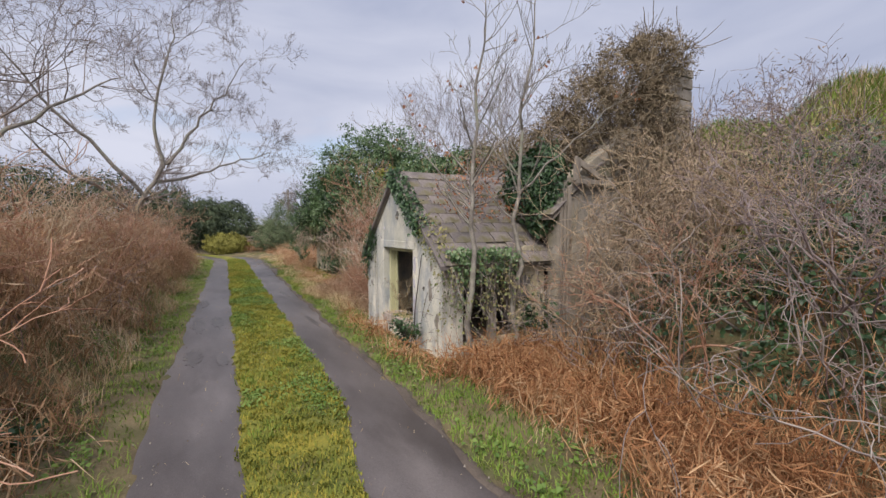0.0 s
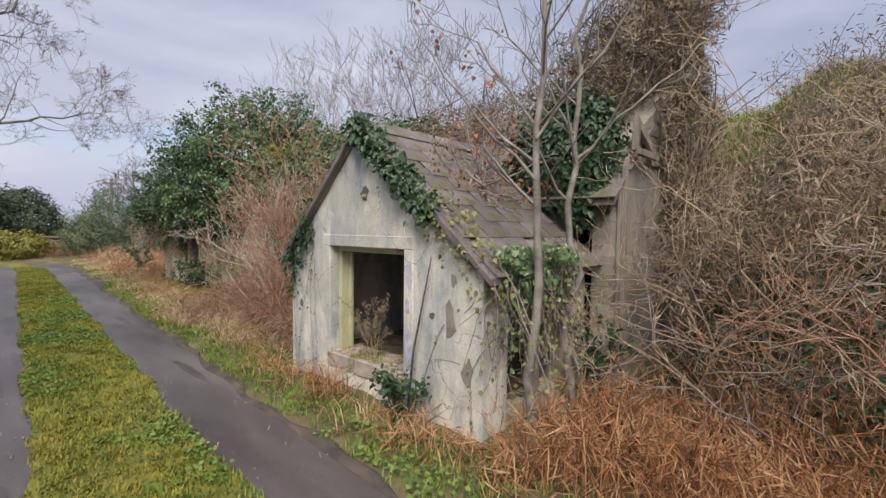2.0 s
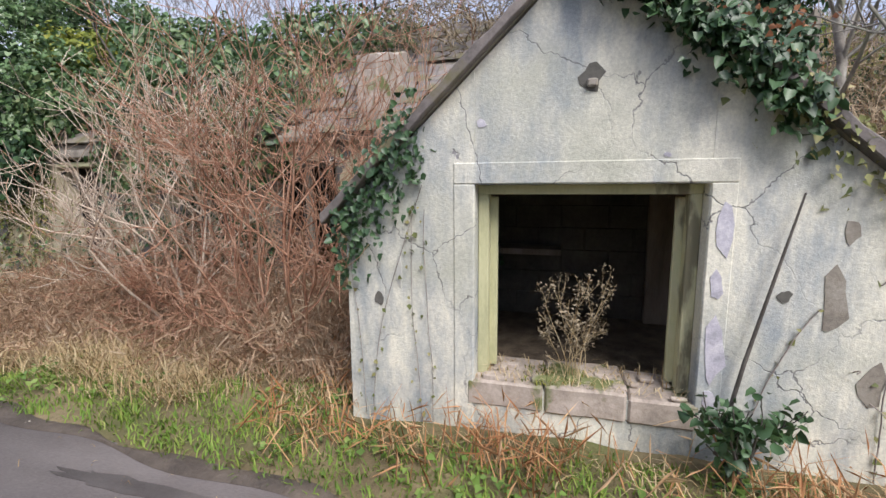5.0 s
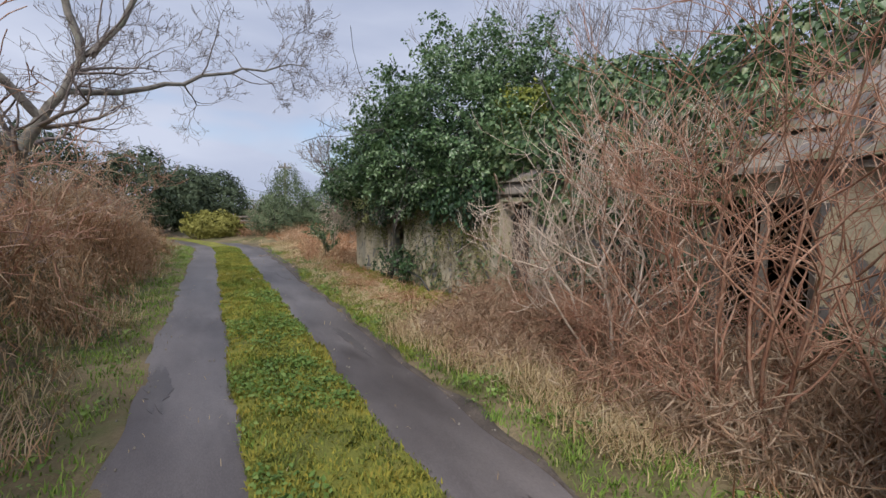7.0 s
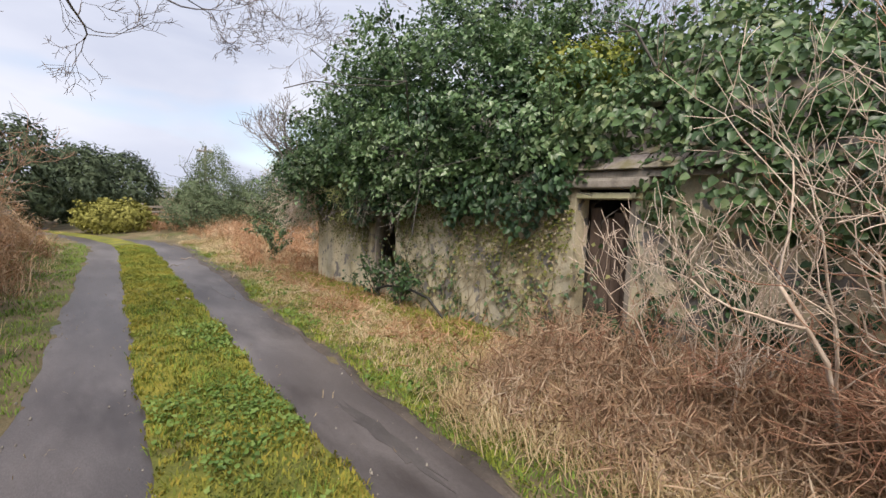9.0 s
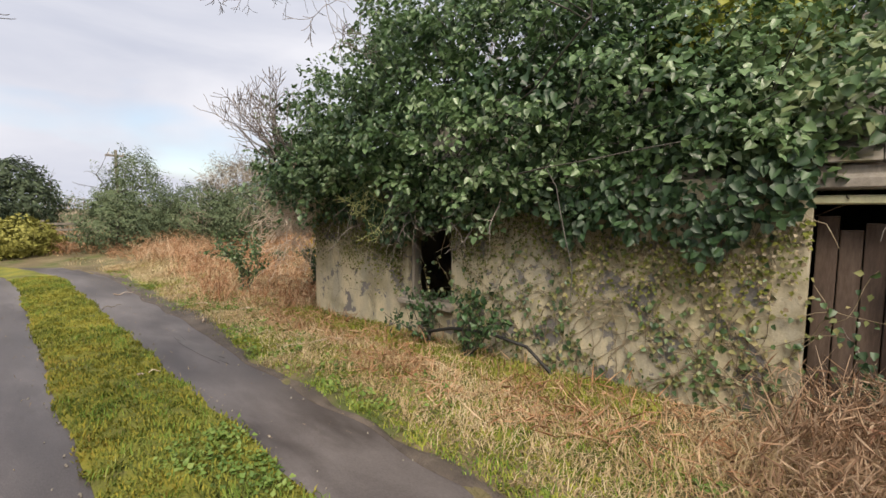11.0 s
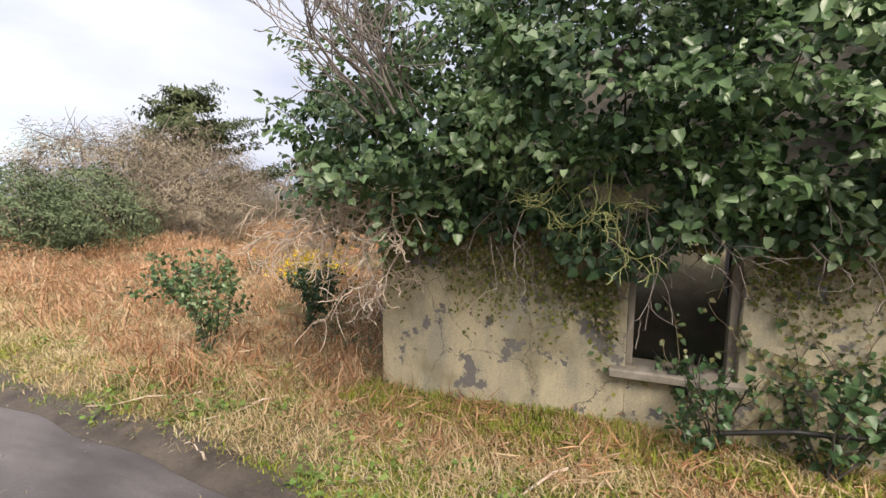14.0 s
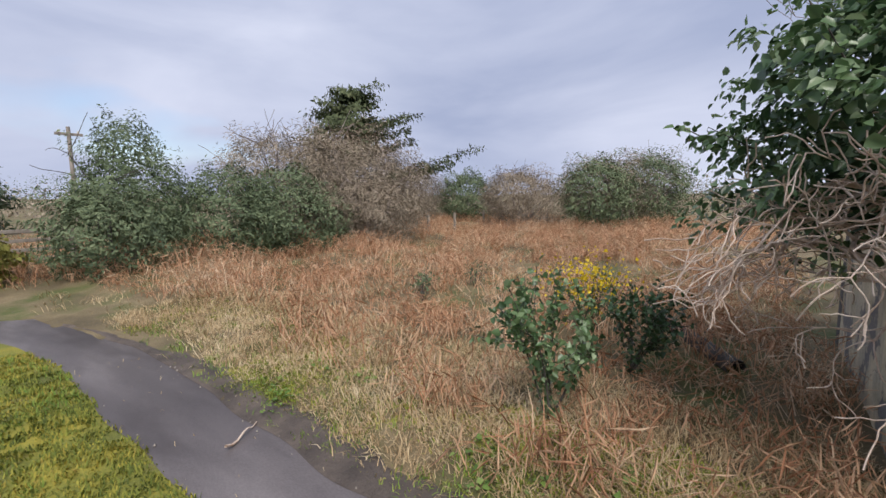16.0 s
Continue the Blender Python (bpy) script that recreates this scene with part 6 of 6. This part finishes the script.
for x, y, h, w in ((10.8, 33.5, 4.3, 2.3), (13.4, 33.2, 4.7, 2.6), (15.6, 34.2, 4.1, 2.3), (12.0, 31.2, 2.6, 1.7), (21.5, 37, 3.6, 2.2), (24.5, 27.0, 3.9, 2.2), (29, 26, 4.4, 2.6), (20.5, 29.5, 3.2, 1.9)):
    bl = [(x, y, h * 0.5, w, w, h * 0.45), (x - w * 0.5, y, h * 0.62, w * 0.7, w * 0.7, h * 0.3)]
    bush("brown_thicket", "tangled grey-brown leafless thicket behind the field", "shrub", bl, 15000, 0.19, M_FARSCRUB, (x, y, 0.1), rd, 26, M_TWIG, 0.7, 0.2, 0.1, "thickets behind the field", 0.26, "crown", 0.11)
for x, y, h, w in ((20, 40, 2.8, 1.8), (22.0, 26.5, 3.7, 1.7), (26.5, 25.0, 4.2, 2.0), (23, 34.5, 3.4, 1.6)):
    bl = [(x, y, h * 0.5, w, w, h * 0.45), (x + w * 0.5, y, h * 0.6, w * 0.7, w * 0.7, h * 0.3)]
    bush("evergreen_tree", "dark green rounded tree behind the bracken field", "tree", bl, 8000, 0.15, M_EVER, (x, y, 0.1), rd, 9, None, 0.6, 0.2, 0.2, "trees behind the field", 0.28, "crown", 0.4)


# woods and scrub along the horizon
for nm, lab, mat, ring, hh, cnt in (("far_woods", "hazy dark green woods along the horizon", M_EVER, 85, 5.5, 70), ("far_scrub", "grey-brown leafless scrub along the skyline", M_FARSCRUB, 70, 3.8, 75), ("near_scrub", "low brown scrub closing off the field", M_FARSCRUB, 46, 2.4, 50)):
    P, D = [], []
    for k in range(cnt):
        a = rd.uniform(-0.55, 1.9)
        r_ = ring * rd.uniform(0.9, 1.3)
        h_ = hh * rd.uniform(0.5, 1.15)
        w_ = rd.uniform(2.0, 4.5)
        p_, d_ = shell_points(300, [(math.sin(a) * r_ + 1, math.cos(a) * r_ + 8, h_ * 0.45, w_, w_, h_ * 0.55)], rd, 0.5, 0.25, 0.1)
        P.append(p_)
        D.append(d_)
    tagged(leaves(nm, np.concatenate(P), np.concatenate(D), 0.22, mat, None, rd, 0.0), lab, "woods", "", "stuff")


def conifer(x, y, h, rng):
    ob = thing("conifer_tree", x, y, 0, "ragged wind-bent conifer with drooping tips", "tree")
    segs, tips, pts, outs = [], [], [], []
    for i in range(12):
        z0, z1 = h * i / 12, h * (i + 1) / 12
        segs.append((x + 0.6 * (i / 12) ** 2, y, z0, x + 0.6 * ((i + 1) / 12) ** 2, y, z1, 0.16 * (1 - i / 13), 0.16 * (1 - (i + 1) / 13)))
    tubes("trunk", segs, M_DARKBARK, ob, 6)
    bs = []
    for i in range(80):
        f = rng.uniform(0.25, 0.99)
        a = rng.uniform(0, 2 * np.pi)
        L = ((1 - f) * 5.4 + 1.1) * rng.uniform(0.6, 1.25) * (1.15 if math.cos(a) > 0.2 else 0.7)
        p = np.array([x + 0.6 * f * f, y, h * f])
        q = p + np.array([math.cos(a) * L, math.sin(a) * L, 0.30 * L])
        bs.append((*p, *q, 0.035, 0.008))
        m = int(60 + 50 * L)
        u = rng.random((m, 1)) ** 0.8
        pts.append(p + (q - p) * u + rng.normal(0, 1, (m, 3)) * [0.20, 0.20, 0.09] - [0, 0, 0.08])
        outs.append(np.tile(q - p, (m, 1)))
    tagged(tubes("branch_mass", bs, M_DARKBARK, ob, 3), "", "", "", "stuff")
    leaves("needles", np.concatenate(pts), np.concatenate(outs), 0.24, M_CONIFER, ob, rng, 0.5, "", 0.4)
    return ob


conifer(16.0, 37, 7.0, rd)
pole = thing("telegraph_pole", 9.6, 53, 0, "grey wooden telegraph pole with a short crossarm", "pole")
tubes("post", [(9.6, 53.2, 0.2, 9.6, 53.2, 6.0, 0.13, 0.10)], M_TIMBER, pole, 8)
part("crossarm", box(8.95, 10.25, 53.1, 53.25, 5.55, 5.7, 0.01), M_TIMBER, pole)
for k in (0, 1):
    part("insulator", box(9.1 + 0.9 * k, 9.2 + 0.9 * k, 53.13, 53.22, 5.7, 5.85, 0.01), M_BAND, pole)
gate = thing("field_gate", 3.2, 34, 0, "weathered grey wooden field gate at the bend", "gate")
for z in (0.45, 0.68, 0.9, 1.12):
    part("rail", box(3.0, 4.5, 33.98, 34.03, z, z + 0.08, 0.006), M_TIMBER, gate)
for x in (2.95, 4.5):
    part("gate_post", box(x, x + 0.1, 33.95, 34.06, 0.05, 1.3, 0.008), M_TIMBER, gate)
for k, (x, y) in enumerate(((14.5, 30.5), (17.0, 31.0), (19.8, 31.2), (22.5, 31.5))):
    p = part("fence_post", box(x, x + 0.09, y, y + 0.09, 0.0, 1.15, 0.01, 0.0), M_TIMBER)
    tagged(p, "pale weathered wooden fence post in the field", "post", "field fence posts")

# loose things on the ground
def flake(name, cx, cy, rx, ry, axis, at, thick, mat, label, category, parent=None, seed=0, n=14):
    rr = random.Random(seed)
    poly = [(cx + rx * math.cos(k * 2 * math.pi / n) * (1 + 0.25 * math.sin(3.1 * k + seed) + rr.uniform(-0.1, 0.1)), cy + ry * math.sin(k * 2 * math.pi / n) * (1 + 0.25 * math.sin(1.9 * k + seed) + rr.uniform(-0.1, 0.1))) for k in range(n)]
    ob = part(name, prism(axis, poly, at, at + thick, 0), mat, parent, label if parent else "")
    return ob if parent else tagged(ob, label, category, "dark patches on the lane")


for k, (x, y, rx, ry) in enumerate(((0.05, 9.9, 0.10, 0.75), (0.36, 10.0, 0.10, 0.55), (-0.05, 7.6, 0.10, 0.4), (0.30, 7.3, 0.07, 0.3), (1.95, 9.2, 0.05, 0.5), (2.1, 13.0, 0.06, 0.6), (0.2, 12.4, 0.09, 0.5), (2.45, 18.6, 0.08, 0.7))):
    flake("mud_patch", x, y, rx, ry, "z", 0.081, 0.005, M_WET, "dark damp stain on the asphalt track", "stain", None, k, 26)
segs = []
for k in range(500):
    y = RG.uniform(1, 26)
    side = RG.integers(0, 4)
    x = float((edge_l, edge_ml, edge_mr, edge_r)[side](y)) + RG.normal(0, 0.06) + (0.04, -0.06, 0.05, -0.06)[side]
    r_ = RG.uniform(0.003, 0.011)
    segs.append((x, y, 0.084, x + r_ * 0.6, y + r_ * 0.5, 0.084 + r_ * 1.2, r_, r_ * 0.5))
tagged(tubes("gravel", segs, M_STONE, None, 5), "small loose gravel along the track edges", "gravel", "", "stuff")
b = np.stack([RG.uniform(-0.6, 3.0, 700), RG.uniform(1, 26, 700), np.full(700, 0.09)], 1)
b = b[(b[:, 0] > edge_l(b[:, 1])) & (b[:, 0] < edge_r(b[:, 1]))]
blades("road_litter", b, 0.06, 1.5, 0.004, M_STRAW, None, RG, "stuff", "bits of straw and bracken on the lane", "litter", 1.0)
# the M_DARK patches are flat; their colour stands for shade inside a hole
for k, (y, z, ry, rz, m) in enumerate(((7.08, 2.06, 0.055, 0.065, M_DARK), (8.23, 0.88, 0.03, 0.04, M_DARK), (7.62, 1.86, 0.028, 0.022, M_FLAKE), (5.985, 1.0, 0.055, 0.16, M_STONE), (5.95, 1.33, 0.03, 0.06, M_STONE), (6.18, 1.02, 0.03, 0.03, M_DARK), (5.8, 0.62, 0.05, 0.10, M_STONE), (8.1, 1.05, 0.02, 0.09, M_BAND), (6.72, 1.68, 0.018, 0.012, M_FLAKE))):
    flake("chipped_patch", y, z, ry, rz, "x", PX0 - 0.004, 0.02, m, "flat patch painted as a chip or hole in the render", "", porch, 40 + k, 9)
for k, (y, z, ry, rz) in enumerate(((6.455, 1.32, 0.04, 0.12), (6.47, 1.05, 0.03, 0.07), (6.455, 0.72, 0.045, 0.17), (6.46, 0.45, 0.03, 0.08))):
    flake("paint_flake", y, z, ry, rz, "x", PX0 - 0.011, 0.006, M_FLAKE, "lilac-grey flaking paint", "", porch, 60 + k, 9)
part("vent_stone", box(PX0 - 0.03, PX0 + 0.02, 7.05, 7.10, 2.01, 2.05, 0.008, 0.0), M_STONE, porch)
hp_ = [(2.76, 6.42, 0.2), (2.74, 6.34, 0.7), (2.75, 6.25, 1.1), (2.76, 6.16, 1.5)]
poly_tube("dead_stem", hp_, [0.012, 0.010, 0.008, 0.005], M_DARKBARK, ivy_porch, 5)
# moss along the foot of the far wall
p, a = clumps(scatter(900, 3.9, 4.48, 14.0, 19.5), 10, 0.04)
p = p[(p[:, 0] < 4.48)]
blades("wall_moss", p, 0.10, 0.7, 0.012, M_VERGEMOSS, None, RG, "stuff", "dark green moss along the wall's foot", "moss")

hp = [(4.25, 16.6, 0.30), (4.2, 16.2, 0.42), (4.22, 15.7, 0.45), (4.28, 15.3, 0.38), (4.35, 15.08, 0.16), (4.37, 15.02, 0.05)]
tagged(tubes("black_hose", [(*hp[i], *hp[i + 1], 0.018, 0.018) for i in range(len(hp) - 1)], M_HOSE, None, 8), "black rubber hose arching out of the grass", "hose")
for k, (x, y, a, L, mat) in enumerate(((2.93, 19.77, 1.2, 0.35, M_PALEBARK), (1.70, 18.05, 0.5, 0.22, M_PALEBARK), (2.62, 23.1, 0.2, 0.4, M_PALEBARK), (3.6, 20.6, 2.4, 0.9, M_PALEBARK), (3.9, 19.9, 2.2, 0.7, M_PALEBARK), (2.2, 21.9, 0.6, 0.3, M_TIMBER), (3.7, 17.5, 2.3, 0.8, M_PALEBARK))):
    q, pts = np.array([x, y, 0.0]), []
    for i in range(7):
        pts.append((q[0], q[1], float(ground_z(q[0], q[1])) + 0.03 + 0.02 * math.sin(i * 1.7 + k)))
        a += ri.normal(0, 0.22)
        q = q + np.array([math.cos(a), math.sin(a), 0]) * L / 6
    tagged(poly_tube("fallen_stick", pts, [0.012 - 0.0013 * i for i in range(7)], mat, None, 6), "pale fallen stick lying by the lane", "stick", "fallen sticks")
logs = [(6.2, 20.2, 0.18, 8.0, 21.4, 0.25, 0.10, 0.07)]
tagged(tubes("fallen_log", logs, M_DARKBARK, None, 8), "dark fallen trunk lying behind the gorse", "log")

# ---------------------------------------------------------------- slates, last
def lay_slates(owner, name, axis, along0, along1, low, high, width, course, rng, skip=0.04, limit=300):
    """Overlapping slates up a slope from low to high, (across, z) points in the plane square to axis."""
    me = [slate_mesh(width * s, course * 1.5) for s in (0.96, 0.9, 0.99)]
    low, high = np.array(low), np.array(high)
    L = np.linalg.norm(high - low)
    d = (high - low) / L
    slope = math.atan2(d[1], d[0])
    rows = int(L / course)
    made = 0
    for r in range(rows):
        c = low + d * (course * (r + 0.75))
        k = along0 + (width / 2 if r % 2 else 0)
        while k < along1 and made < limit:
            if rng.random() > skip:
                ob = new(name, me[rng.integers(0, 3)])
                lift = 0.022 + rng.uniform(0, 0.006)
                if axis == "x":
                    m = Matrix.Translation((k, c[0], c[1])) @ Matrix.Rotation(slope, 4, "X") @ Matrix.Translation((0, 0, lift))
                else:
                    m = Matrix.Translation((c[0], k, c[1])) @ Matrix.Rotation(-slope, 4, "Y") @ Matrix.Rotation(radians(-90), 4, "Z") @ Matrix.Translation((0, 0, lift))
                tilt = Matrix.Rotation(rng.normal(0, 0.012), 4, "Z") @ Matrix.Rotation(radians(-1.2), 4, "X")
                ob.matrix_basis = m @ tilt
                ob.parent = owner
                made += 1
            k += width
        
rl = np.random.default_rng(3)
lay_slates(porch, "slate", "x", RX0 + 0.2, RX1, (Y_R - 0.12, Z_E - 0.06), (Y_A, Z_A + 0.03), 0.34, 0.215, rl)
lay_slates(cottage, "slate", "y", 5.5, 13.1, (4.42, 2.03), (6.3, 3.53), 0.36, 0.235, rl, 0.10)
